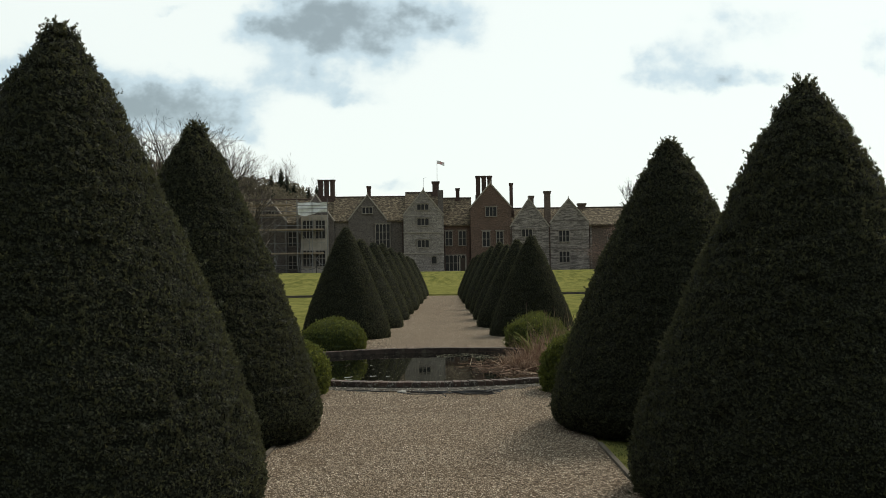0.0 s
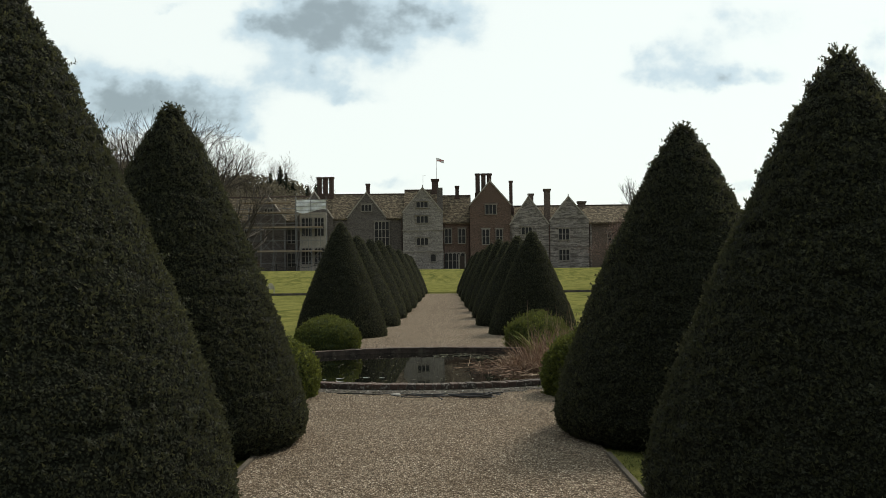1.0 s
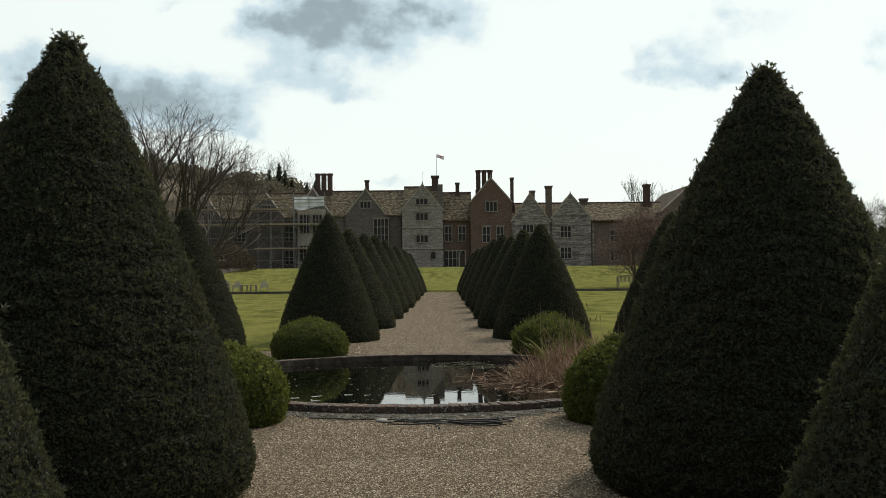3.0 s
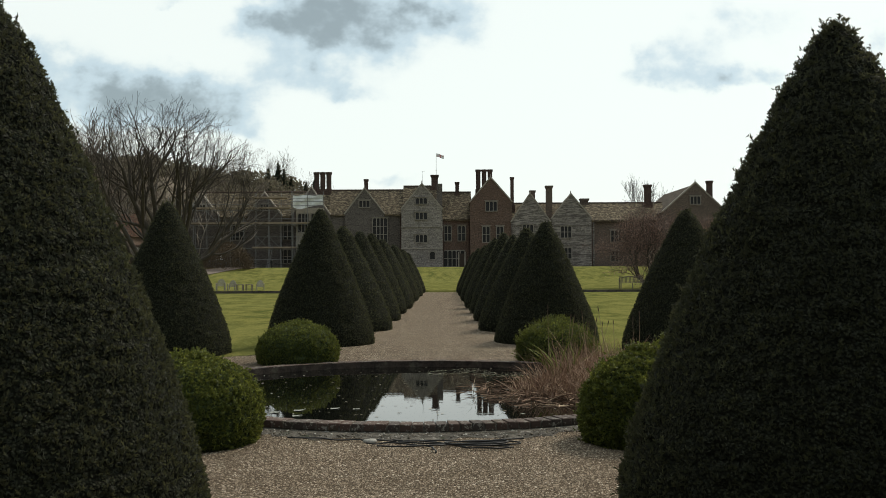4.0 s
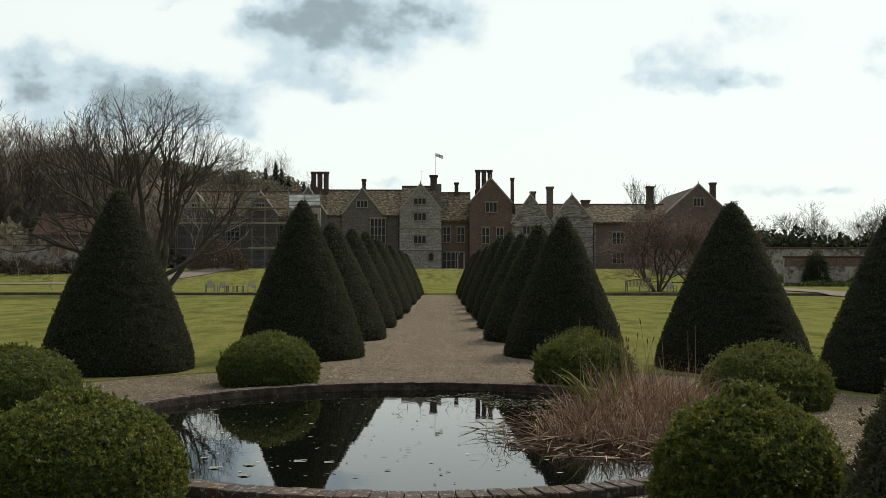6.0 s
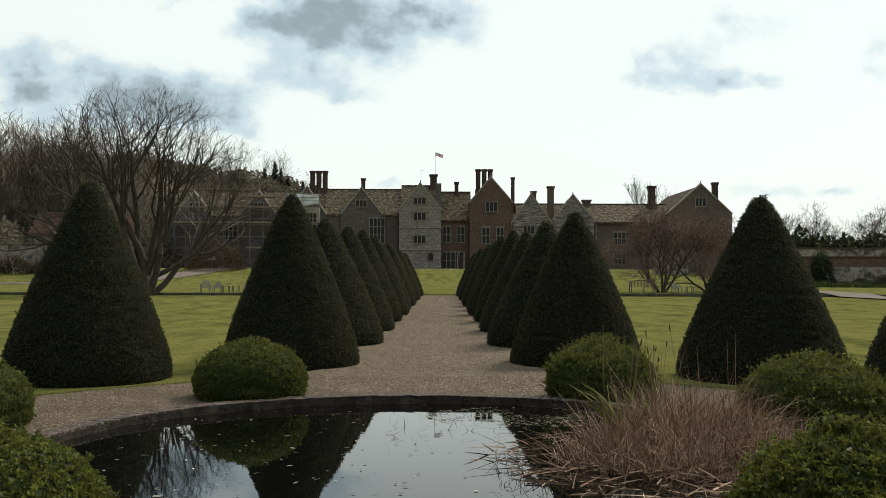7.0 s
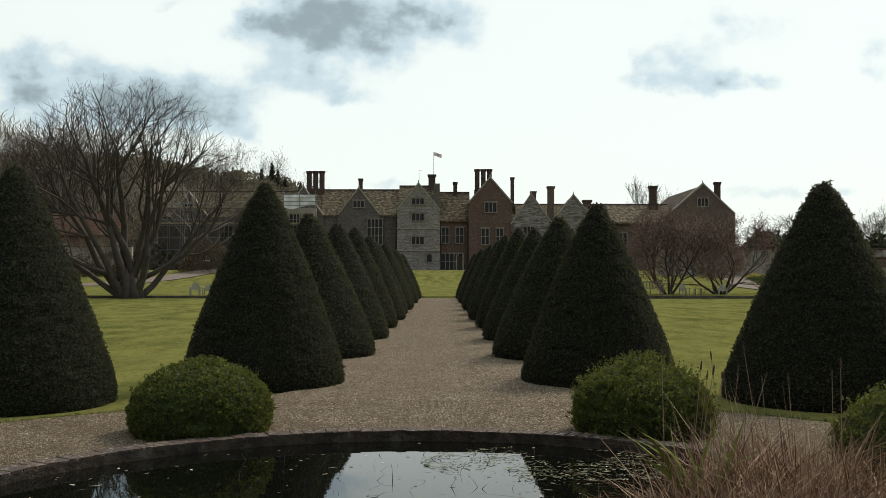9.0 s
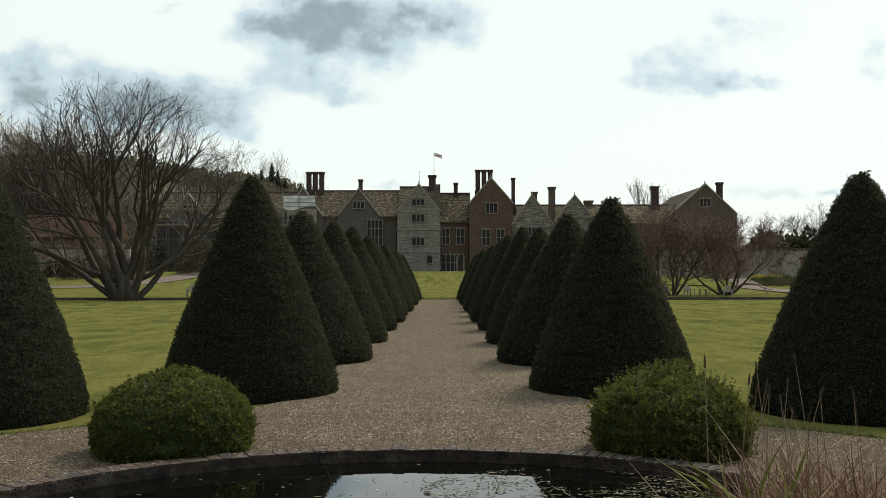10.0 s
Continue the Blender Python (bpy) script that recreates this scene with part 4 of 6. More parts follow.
M_STONE = plain("pale_stone", (0.33, 0.31, 0.275), 0.85, 8, 0.3)
pebble("stone", -0.50, 11.02, 0.055, M_STONE, "pale flat stone lying on the gravel", "stone")

# black hose lying in loose loops before the coping
M_HOSE = plain("black_rubber", (0.012, 0.012, 0.012), 0.5, 20, 0.3)


def cable(points, r, parent=None, name="hose", label="", mat=None):
    cu = bpy.data.curves.new(name, "CURVE")
    cu.dimensions, cu.bevel_depth, cu.bevel_resolution, cu.resolution_u = "3D", r, 2, 6
    sp = cu.splines.new("NURBS")
    sp.points.add(len(points) - 1)
    for i, p in enumerate(points):
        sp.points[i].co = (*p, 1)
    sp.order_u, sp.use_endpoint_u = 4, True
    cu.materials.append(mat or M_HOSE)
    ob = new(name, cu)
    ob.parent = parent
    if label:
        tagged(ob, label, "hose")
    return ob


rh = random.Random(4)


def loose_hose(points, turns=()):
    """One length of hose: it wanders through the points, then lies in loops (across, along, half width, half depth, rounds)."""
    pts = []
    for (xa, ya), (xb, yb) in zip(points, points[1:]):
        for i in range(4):
            f = i / 4
            pts.append((xa + (xb - xa) * f + rh.uniform(-0.035, 0.035), ya + (yb - ya) * f + rh.uniform(-0.03, 0.03), 0.018 + rh.uniform(0, 0.014)))
    for cx, cy, w, h, rounds in turns:
        start = rh.uniform(0, 6.28)
        for i in range(int(12 * rounds)):
            f = start + math.tau * i / 12
            k = 1 + 0.12 * math.sin(f * 0.37) + rh.uniform(-0.10, 0.10)
            pts.append((cx + w * k * math.cos(f), cy + h * k * math.sin(f), 0.02 + 0.006 * i / 4 + rh.uniform(0, 0.01)))
    cable(pts, 0.0065, None, "hose", "black rubber hose lying in tangled loops on gravel")


loose_hose([(-1.25, 11.22), (-0.75, 11.06), (-0.35, 11.0), (-0.05, 10.86)], [(0.42, 10.74, 0.27, 0.11, 2.3)])
loose_hose([(-0.50, 10.86), (-0.22, 10.92), (0.02, 10.72), (0.10, 10.52), (0.04, 10.44)])
loose_hose([(-0.42, 10.72), (-0.15, 10.70), (0.15, 10.80), (0.45, 10.92), (0.82, 10.88)], [(0.56, 10.80, 0.24, 0.09, 1.4)])
loose_hose([(-0.30, 11.0), (0.05, 10.95), (0.35, 10.66), (0.62, 10.60), (0.80, 10.72)])
loose_hose([(-0.10, 10.98), (0.22, 10.99), (0.55, 10.97), (0.95, 11.08)])

# dead reeds, irises and bulrushes
def blades(name, roots, way_, length, width, bend, rng, steps=4):
    """Long narrow leaves, each a bent ribbon."""
    n = len(roots)
    side = unit(np.cross(way_, rng.normal(0, 1, (n, 3))))
    fall = np.stack([rng.normal(0, 1, n), rng.normal(0, 1, n), -0.6 - rng.uniform(0, 0.6, n)], 1) * bend[:, None]
    rows = []
    for i in range(steps + 1):
        f = i / steps
        c = roots + way_ * length[:, None] * f + fall * (length[:, None] * f * f)
        w = side * (width * (1 - 0.93 * f ** 1.5))[:, None]
        rows += [c - w, c + w]
    v = np.stack(rows, 1)
    k = np.arange(n)[:, None] * (2 * steps + 2)
    q = np.concatenate([np.stack([k[:, 0] + 2 * i, k[:, 0] + 2 * i + 1, k[:, 0] + 2 * i + 3, k[:, 0] + 2 * i + 2], 1) for i in range(steps)])
    return raw_mesh(name, v.reshape(-1, 3), q)


def straw_material(name, a, b, c):
    m, n, s = material(name, 0.75, 0.25)
    one = n.add("ShaderNodeNewGeometry", out=8)
    n.set(s.inputs["Base Color"], n.mix(n.ramp(one, 0.7, 1.0), n.mix(one, a, b), c))
    return m


M_STRAW = straw_material("dead_reed_straw", (0.13, 0.076, 0.05), (0.31, 0.19, 0.122), (0.50, 0.36, 0.24))
M_IRIS = straw_material("fresh_iris_leaf", (0.09, 0.12, 0.02), (0.18, 0.20, 0.035), (0.30, 0.29, 0.06))
M_CATTAIL = plain("bulrush_head", (0.07, 0.045, 0.03), 0.9, 30, 0.4)
M_STALK = plain("dry_stalk", (0.26, 0.19, 0.12), 0.8, 30, 0.3)

reeds = thing("reed_clump", pose(0, 0, -0.06), "tangled clump of dead brown reeds standing in the pond", "reeds")
rng = np.random.RandomState(77)
n = 9000
ang, rad = rng.uniform(0, math.tau, n), np.sqrt(rng.uniform(0, 1, n))
rx_, ry_ = 2.0 + 1.25 * rad * np.cos(ang), 15.2 + 1.6 * rad * np.sin(ang)
ok = (np.hypot(rx_ - POND[0], ry_ - POND[1]) < 3.18) & (rx_ > 0.92 + 0.62 * np.clip(ry_ - 14.2, 0, 2.2))
rx_, ry_ = rx_[ok], ry_[ok]
n = len(rx_)
lean = rng.normal(0, 0.36, (n, 3))
lean[:, 2] = np.abs(rng.normal(0.85, 0.3, n)) + 0.15
edge = np.clip(1.22 - 0.62 * np.hypot((rx_ - 2.15) / 1.25, (ry_ - 15.4) / 1.6), 0.34, 1.15)
le = rng.uniform(0.35, 0.95, n) * edge * np.where(ry_ > 15.4, 0.8, 1.0)
part("dead_leaves", blades("dead_leaves", np.stack([rx_, ry_, 0 * rx_], 1), unit(lean), le, rng.uniform(0.003, 0.007, n), rng.uniform(0.05, 0.62, n), rng, 5), M_STRAW, reeds)
n = 900
ang, rad = rng.uniform(0, math.tau, n), np.sqrt(rng.uniform(0, 1, n))
roots = np.stack([1.75 + 1.3 * rad * np.cos(ang), 14.3 + 1.3 * rad * np.sin(ang), rng.uniform(0.02, 0.12, n)], 1)
roots = roots[np.hypot(roots[:, 0] - POND[0], roots[:, 1] - POND[1]) < 3.15]
n = len(roots)
lean = rng.normal(0, 1, (n, 3))
lean[:, 2] = np.abs(lean[:, 2]) * 0.2
tagged(part("fallen_leaves", blades("fallen_leaves", roots, unit(lean), rng.uniform(0.15, 0.42, n), rng.uniform(0.003, 0.008, n), rng.uniform(0, 0.12, n), rng), M_STRAW, reeds), kind="stuff")
tagged(reeds.children[0], kind="stuff")
for i in range(17):
    f = rng.uniform(-1, 1, 2)
    root = np.array([[1.70 + 0.12 * f[0], 15.1 + 0.14 * f[1], 0.2]])
    part("iris_leaf", blades("iris_leaf", root, unit(np.array([[0.6 * f[0], 0.4 * f[1], 1.0]])), np.array([rng.uniform(0.45, 0.66)]), np.array([0.019]), np.array([rng.uniform(0.05, 0.35)]), rng, 5), M_IRIS, reeds, "fresh yellow-green iris leaf")
for i in range(16):
    x, y = rng.uniform(1.5, 2.9), rng.uniform(15.4, 16.9)
    if math.hypot(x - POND[0], y - POND[1]) > 3.3:
        x -= 0.5
    h = rng.uniform(0.8, 1.2)
    tip = (x + rng.normal(0, 0.11), y + rng.normal(0, 0.1), h)
    bm = bmesh.new()
    rod(bm, (x, y, 0), tip, 0.0035, 0.0022, 5)
    st = part("stalk", bm, M_STALK, reeds)
    bm = bmesh.new()
    d = Vector(tip) - Vector((x, y, 0))
    p0, p1, p2 = Vector((x, y, 0)) + d * 0.93, Vector((x, y, 0)) + d * 0.965, Vector(tip)
    rod(bm, p0, p1, 0.005, 0.0075, 6), rod(bm, p1, p2, 0.0075, 0.003, 6)
    part("seed_head", bm, M_CATTAIL, st, "dark brown bulrush head")

# what floats on the water
n = 620
ang, rad = rng.uniform(0, math.tau, n), np.sqrt(rng.uniform(0, 1, n)) * 3.15
px_, py_ = POND[0] + rad * np.cos(ang), POND[1] + rad * np.sin(ang)
keep = rng.uniform(0, 1, n) < np.where((px_ > 0.4) & (py_ > 15.0), 1.0, 0.45)
px_, py_ = px_[keep], py_[keep]
n = len(px_)
c = np.stack([px_, py_, SURFACE + 0.006 - LEVEL * (py_ - POND[1])], 1)
t1 = rng.uniform(0, 6.28, n)
l1, l2 = rng.uniform(0.008, 0.04, (n, 1)), rng.uniform(0.004, 0.016, (n, 1))
u = np.stack([np.cos(t1), np.sin(t1), 0 * t1], 1) * l1
w = np.stack([-np.sin(t1), np.cos(t1), 0 * t1], 1) * l2
v = np.stack([c - u, c - w, c + u, c + w], 1).reshape(-1, 3)
tagged(part("floating_debris", raw_mesh("floating_debris", v, np.arange(4 * n).reshape(n, 4)), straw_material("floating_bits", (0.05, 0.045, 0.03), (0.2, 0.17, 0.11), (0.45, 0.42, 0.34))),
       "dead leaf bits and weed floating on the pond", "debris", kind="stuff")
# mat of weed by the far rim
n = 1500
ang, rad = rng.uniform(0, math.tau, n), np.sqrt(rng.uniform(0, 1, n))
c = np.stack([1.15 + 1.25 * rad * np.cos(ang), 17.05 + 0.8 * rad * np.sin(ang), np.full(n, SURFACE + 0.007) + rng.uniform(0, 0.01, n)], 1)
c[:, 2] -= LEVEL * (c[:, 1] - POND[1])
c = c[(np.hypot(c[:, 0] - POND[0], c[:, 1] - POND[1]) < 3.2) & (lumps(c[:, 0], c[:, 1], 0 * c[:, 0], 3, 3.0, 3) > -0.1)]
n = len(c)
t1 = rng.uniform(0, 6.28, n)
u = np.stack([np.cos(t1), np.sin(t1), 0 * t1], 1) * rng.uniform(0.01, 0.05, (n, 1))
w = np.stack([-np.sin(t1), np.cos(t1), 0 * t1], 1) * rng.uniform(0.003, 0.012, (n, 1))
v = np.stack([c - u, c - w, c + u, c + w], 1).reshape(-1, 3)
tagged(part("pond_weed", raw_mesh("pond_weed", v, np.arange(4 * n).reshape(n, 4)), straw_material("wet_weed", (0.03, 0.032, 0.015), (0.10, 0.10, 0.05), (0.26, 0.24, 0.16))),
       "mat of wet weed and leaf litter on the pond", "weed", kind="stuff")
# thin dead stems that stand out of the water
n = 330
roots = np.concatenate([np.stack([rng.uniform(-1.6, 1.4, 150), rng.uniform(15.4, 17.6, 150), np.full(150, SURFACE - 0.06)], 1),
                        np.stack([rng.uniform(0.45, 1.5, 180), rng.uniform(12.9, 14.6, 180), np.full(180, SURFACE)], 1)])
roots = roots[np.hypot(roots[:, 0] - POND[0], roots[:, 1] - POND[1]) < 3.1]
n = len(roots)
lean = rng.normal(0, 0.45, (n, 3))
lean[:, 2] = 1
tagged(part("water_stems", blades("water_stems", roots, unit(lean), rng.uniform(0.05, 0.2, n), rng.uniform(0.002, 0.004, n), rng.uniform(0, 0.9, n), rng), plain("wet_dead_stem", (0.06, 0.048, 0.034), 0.8, 30, 0.4, bump=0)), "thin dead stems standing out of the water", "stems", kind="stuff")
M_PAD = plain("faded_lily_pad", (0.17, 0.175, 0.14), 0.5, 20, 0.3)
for x, y, r in ((-1.75, 13.05, 0.075), (-1.5, 13.2, 0.085), (-1.1, 13.35, 0.08), (-1.45, 12.75, 0.08), (-0.85, 13.3, 0.06), (-1.95, 13.5, 0.05), (-0.05, 17.6, 0.05)):
    r *= 0.72
    bm = bmesh.new()
    c = bm.verts.new((0, 0, 0.004))
    ring = [bm.verts.new((r * math.cos(k * 0.55 + 0.3) * (1 + 0.08 * math.sin(k * 2.1)), r * math.sin(k * 0.55 + 0.3), 0.002 + 0.003 * math.sin(k * 1.7))) for k in range(11)]
    for k in range(10):
        bm.faces.new((c, ring[k], ring[k + 1]))
    ob = part("lily_pad", bm, M_PAD)
    ob.location = (x * 0.94, 6.6 + (y - 6.6) * 0.94, SURFACE + 0.004 - LEVEL * (6.6 + (y - 6.6) * 0.94 - POND[1]))
    tagged(ob, "pale faded lily pad floating on dark water", "lily pad", "lily pads")

# timber edging and grass along the near path
M_TIMBER = plain("weathered_timber", (0.085, 0.070, 0.052), 0.85, 6, 0.35)
for x in (-1.51, 1.51):
    for y0, y1 in ((-2.0, 1.0), (1.02, 4.0), (4.02, 7.0)):
        ob = part("edging_board", block(-0.02, 0.02, y0, y1, -0.05, 0.03, bevel=0.006), M_TIMBER)
        ob.location = (x, 0, 0)
        tagged(ob, "grey weathered timber board edging the gravel path", "edging", "path edging boards")


def turf(name, pts, rng, tall=0.05):
    n = len(pts)
    lean = rng.normal(0, 0.4, (n, 3))
    lean[:, 2] = 1
    ob = part(name, blades(name, pts, unit(lean), rng.uniform(0.4, 1.3, n) * tall, rng.uniform(0.002, 0.004, n), rng.uniform(0.1, 0.7, n), rng, 2), M_TURF)
    return tagged(ob, "short uneven grass along the gravel's edge", "grass", kind="stuff")


M_TURF = straw_material("grass_blades", (0.035, 0.052, 0.011), (0.095, 0.11, 0.024), (0.19, 0.17, 0.06))
near = []
for s in (-1, 1):
    near.append(np.stack([s * rng.uniform(1.54, 2.3, 5000), rng.uniform(1.5, 9.2, 5000), np.full(5000, -0.01)], 1))
    for y0, y1, m in ((23.6, 34.0, 5000), (34.0, 70.0, 4000)):
        near.append(np.stack([s * (1.76 + np.abs(rng.normal(0, 0.15, m)) + rng.uniform(-0.1, 0.3, m)), rng.uniform(y0, y1, m), np.full(m, -0.01)], 1))
ang = rng.uniform(radians(28), radians(152), 9000)
r = 5.9 + np.abs(rng.normal(0, 0.12, 9000)) - 0.03
near.append(np.stack([POND[0] + r * np.cos(ang), POND[1] + r * np.sin(ang), np.full(9000, -0.01)], 1))
near = np.concatenate(near)
near = near[(np.hypot(near[:, 0] - POND[0], near[:, 1] - POND[1]) > 5.85) & ~((np.abs(near[:, 0]) < 2.3) & (np.abs(near[:, 1] - 21) < 1.6))]
turf("turf_edge", near, rng, 0.04)

# ---- trees ----
def tubes(name, segs, sides=5):
    """Many tapered twigs as one mesh. segs: rows of two ends and two radii."""
    s = np.asarray(segs, float)
    a, b, r0, r1 = s[:, 0:3], s[:, 3:6], s[:, 6:7], s[:, 7:8]
    d = unit(b - a)
    ref = np.where(np.abs(d[:, 2:3]) > 0.9, np.array([[1.0, 0, 0]]), np.array([[0, 0, 1.0]]))
    u = unit(np.cross(d, ref))
    w = np.cross(d, u)
    n = len(s)
    if sides == 2:
        v = np.stack([a - r0 * u, a + r0 * u, b + r1 * u, b - r1 * u], 1).reshape(-1, 3)
        return raw_mesh(name, v, np.arange(4 * n).reshape(n, 4))
    rings = []
    for p, r in ((a, r0), (b, r1)):
        for k in range(sides):
            t = k * math.tau / sides
            rings.append(p + r * (math.cos(t) * u + math.sin(t) * w))
    v = np.stack(rings, 1).reshape(-1, 3)
    o = np.arange(n) * 2 * sides
    q = np.concatenate([np.stack([o + k, o + (k + 1) % sides, o + sides + (k + 1) % sides, o + sides + k], 1) for k in range(sides)])
    return raw_mesh(name, v, q)


def limb(rng, start, way_, length, radius, level, out, spread, lift, forks, steps=5, wander=0.22, thin=0.012, bare=1, dome=None):
    """Grows a branch and its side branches; out gathers rows by level."""
    p, d = np.array(start, float), np.array(way_, float)
    d /= np.linalg.norm(d)
    seg = length / steps
    r = radius
    for i in range(steps):
        d = d + rng.normal(0, wander, 3) + np.array([0, 0, lift])
        d /= np.linalg.norm(d)
        q = p + d * seg
        if dome and level > 1 and ((q[0] - dome[0]) / dome[2]) ** 2 + (q[1] / dome[2]) ** 2 + ((q[2] - dome[1]) / dome[3]) ** 2 > rng.uniform(0.84, 1.12):
            return
        r2 = max(thin, r * (0.86 if i < steps - 1 else 0.7))
        out[level].append((*p, *q, r, r2))
        if level + 1 < len(out) and i >= (bare if level == 0 else 1):
            for _ in range(forks[level]):
                if rng.uniform() < 0.8:
                    side = rng.normal(0, 1, 3)
                    side -= d * (side @ d)
                    side /= np.linalg.norm(side)
                    nd = d * math.cos(spread) + side * math.sin(spread)
                    limb(rng, q, nd, length * rng.uniform(0.45, 0.72) * (1.1 - 0.08 * i), r2 * rng.uniform(0.5, 0.68), level + 1, out, spread, lift, forks, max(3, steps - 1), wander, thin, bare, dome)
        p, r = q, r2


def bare_tree(name, x, y, trunks, levels, forks, seed, label, category, spread=0.6, lift=0.05, thin=0.012, group="", bark=None, twig=None, wander=0.2, bare=1, dome=None):
    """A leafless tree: trunk limbs as parts, the finer twigs as one part."""
    rng = np.random.RandomState(seed)
    ob = thing(name, pose(x, y, float(height(x, y)) - 0.15), label, category, group)
    out = [[] for _ in range(levels)]
    for start, way_, length, radius in trunks:
        limb(rng, start, way_, length, radius, 0, out, spread, lift, forks, 6, wander, thin, bare, dome)
    k = len(trunks)
    rows0 = out[0]
    for i in range(k):
        part("limb", tubes("limb", rows0[i * 6:(i + 1) * 6], 9), bark or M_BARK, ob, smooth=True)
    tagged(part("branch_mass", tubes("branch_mass", out[1], 6), bark or M_BARK, ob, smooth=True), kind="stuff")
    fine = [row for lev in out[2:] for row in lev]
    tagged(part("twig_mass", tubes("twig_mass", fine, 3), twig or M_TWIG, ob), kind="stuff")
    return ob, out


# the great spreading tree on the lawn
base_limbs = []
for ang, tilt, ln, r in ((20, 0.16, 9.6, 0.32), (110, 0.34, 9.2, 0.27), (172, 0.26, 9.6, 0.31), (230, 0.44, 8.8, 0.25), (280, 0.16, 9.8, 0.27), (335, 0.46, 9.2, 0.25), (0, 0.74, 8.6, 0.23), (182, 0.60, 9.4, 0.25), (180, 0.92, 8.4, 0.22),
                         (8, 1.15, 6.8, 0.19), (188, 1.25, 7.0, 0.20), (75, 0.07, 9.8, 0.26), (255, 0.10, 9.4, 0.24)):
    a = radians(ang)
    base_limbs.append(((0.38 * math.cos(a), 0.38 * math.sin(a), 1.25 if tilt > 1 else 0.0), (math.sin(tilt) * math.cos(a), math.sin(tilt) * math.sin(a), math.cos(tilt)), ln, r))
great, _ = bare_tree("bare_tree", -19.75, 70.0, base_limbs, 5, (2, 2, 1, 2), 54, "great bare many-stemmed tree spreading over the lawn", "tree", 0.64, 0.05, 0.009, wander=0.15, bare=2, dome=(-0.5, 5.2, 8.0, 9.3))
bm = bmesh.new()
for k in range(7):
    a = k * math.tau / 7
    rod(bm, (0.62 * math.cos(a), 0.62 * math.sin(a), -0.1), (0.36 * math.cos(a), 0.36 * math.sin(a), 1.7), 0.33, 0.22, 9)
part("trunk", bm, M_BARK, great, smooth=True)

# two magnolias before the bank
M_BUD = leafy("magnolia_buds", (0.14, 0.092, 0.078), (0.29, 0.19, 0.155), (0.42, 0.30, 0.25))


def magnolia(x, y, seed, size):
    tr = []
    for k in range(7):
        a = k * math.tau / 7 + seed
        tilt = 0.55 if k % 2 else 0.85
        tr.append(((0.15 * math.cos(a), 0.15 * math.sin(a), 0), (math.sin(tilt) * math.cos(a), math.sin(tilt) * math.sin(a), math.cos(tilt)), 3.3 * size, 0.10))
    ob, out = bare_tree("magnolia_tree", x, y, tr, 4, (2, 2, 1), seed, "many-stemmed magnolia with dusky pink-brown buds", "tree", 0.62, 0.06, 0.010, "magnolias")
    rng = np.random.RandomState(seed + 50)
    ends = np.array([r[3:6] for lev in out[2:] for r in lev])
    pts = ends[rng.randint(0, len(ends), 27000)] + rng.normal(0, 0.15, (27000, 3))
    tagged(part("bud_mass", leaves_mesh("bud_mass", pts, unit(rng.normal(0, 1, pts.shape)), 0.08, 0.024, rng, 0.6), M_BUD, ob), kind="stuff")
    return ob


magnolia(16.0, 75.5, 4, 1.24)
magnolia(19.8, 76.0, 9, 1.26)


def grove(name, spots, seed, label, mat, thin=0.036):
    """Far bare woodland, too many trees to count, as one mesh."""
    rng = np.random.RandomState(seed)
    kinds = []
    for k in range(5):
        out = [[], [], [], []]
        limb(rng, (0, 0, -0.5), (rng.normal(0, 0.05), rng.normal(0, 0.05), 1), 11.0, 0.22, 0, out, 0.62, 0.03, (2, 2, 1), 6, 0.15, thin)
        kinds.append(np.array([r for lev in out for r in lev]))
    rows = []
    for x, y, s in spots:
        m = kinds[rng.randint(5)].copy()
        t = rng.uniform(0, 6.28)
        c, sn = math.cos(t), math.sin(t)
        for o in (0, 3):
            xx, yy = m[:, o].copy(), m[:, o + 1].copy()
            m[:, o], m[:, o + 1], m[:, o + 2] = x + s * (c * xx - sn * yy), y + s * (sn * xx + c * yy), float(height(x, y)) + s * m[:, o + 2]
        m[:, 6:] *= s
        rows.append(m)
    return tagged(part(name, tubes(name, np.concatenate(rows), 2), mat), label, "woodland", kind="stuff")


def thicket(name, boxes, count, size, seed, label, mat):
    """A mass of brush: clouds of small leaves and twigs over rounded clumps."""
    rng = np.random.RandomState(seed)
    pts, nrs = [], []
    for x, y, rx, ry, rz in boxes:
        d = unit(rng.normal(0, 1, (count, 3)))
        d[:, 2] = np.abs(d[:, 2])
        bump = 1 + 0.22 * lumps(d[:, 0], d[:, 1], d[:, 2], int(abs(x * 7 + y)) % 1000, 3.0, 3)
        p = d * bump[:, None] * np.array([rx, ry, rz]) * rng.uniform(0.7, 1.0, (count, 1)) + np.array([x, y, float(height(x, y))])
        pts.append(p), nrs.append(d)
    ob = part(name, leaves_mesh(name, np.concatenate(pts), np.concatenate(nrs), size, size * 0.3, rng, 0.4), mat)
    return tagged(ob, label, "woodland", kind="stuff")


rw = np.random.RandomState(21)
spots = [(rw.uniform(-130, -38), rw.uniform(158, 215), rw.uniform(0.8, 1.2)) for _ in range(75)]
spots += [(rw.uniform(-90, -55), rw.uniform(160, 182), rw.uniform(1.1, 1.55)) for _ in range(54)]
spots += [(rw.uniform(-150, -5), rw.uniform(225, 330), rw.uniform(0.75, 1.1)) for _ in range(75)]
spots += [(rw.uniform(-125, -52), rw.uniform(158, 176), rw.uniform(0.7, 1.0)) for _ in range(26)]
grove("woodland", spots, 5, "bare brown woodland on the hill behind the house", M_WOOD)
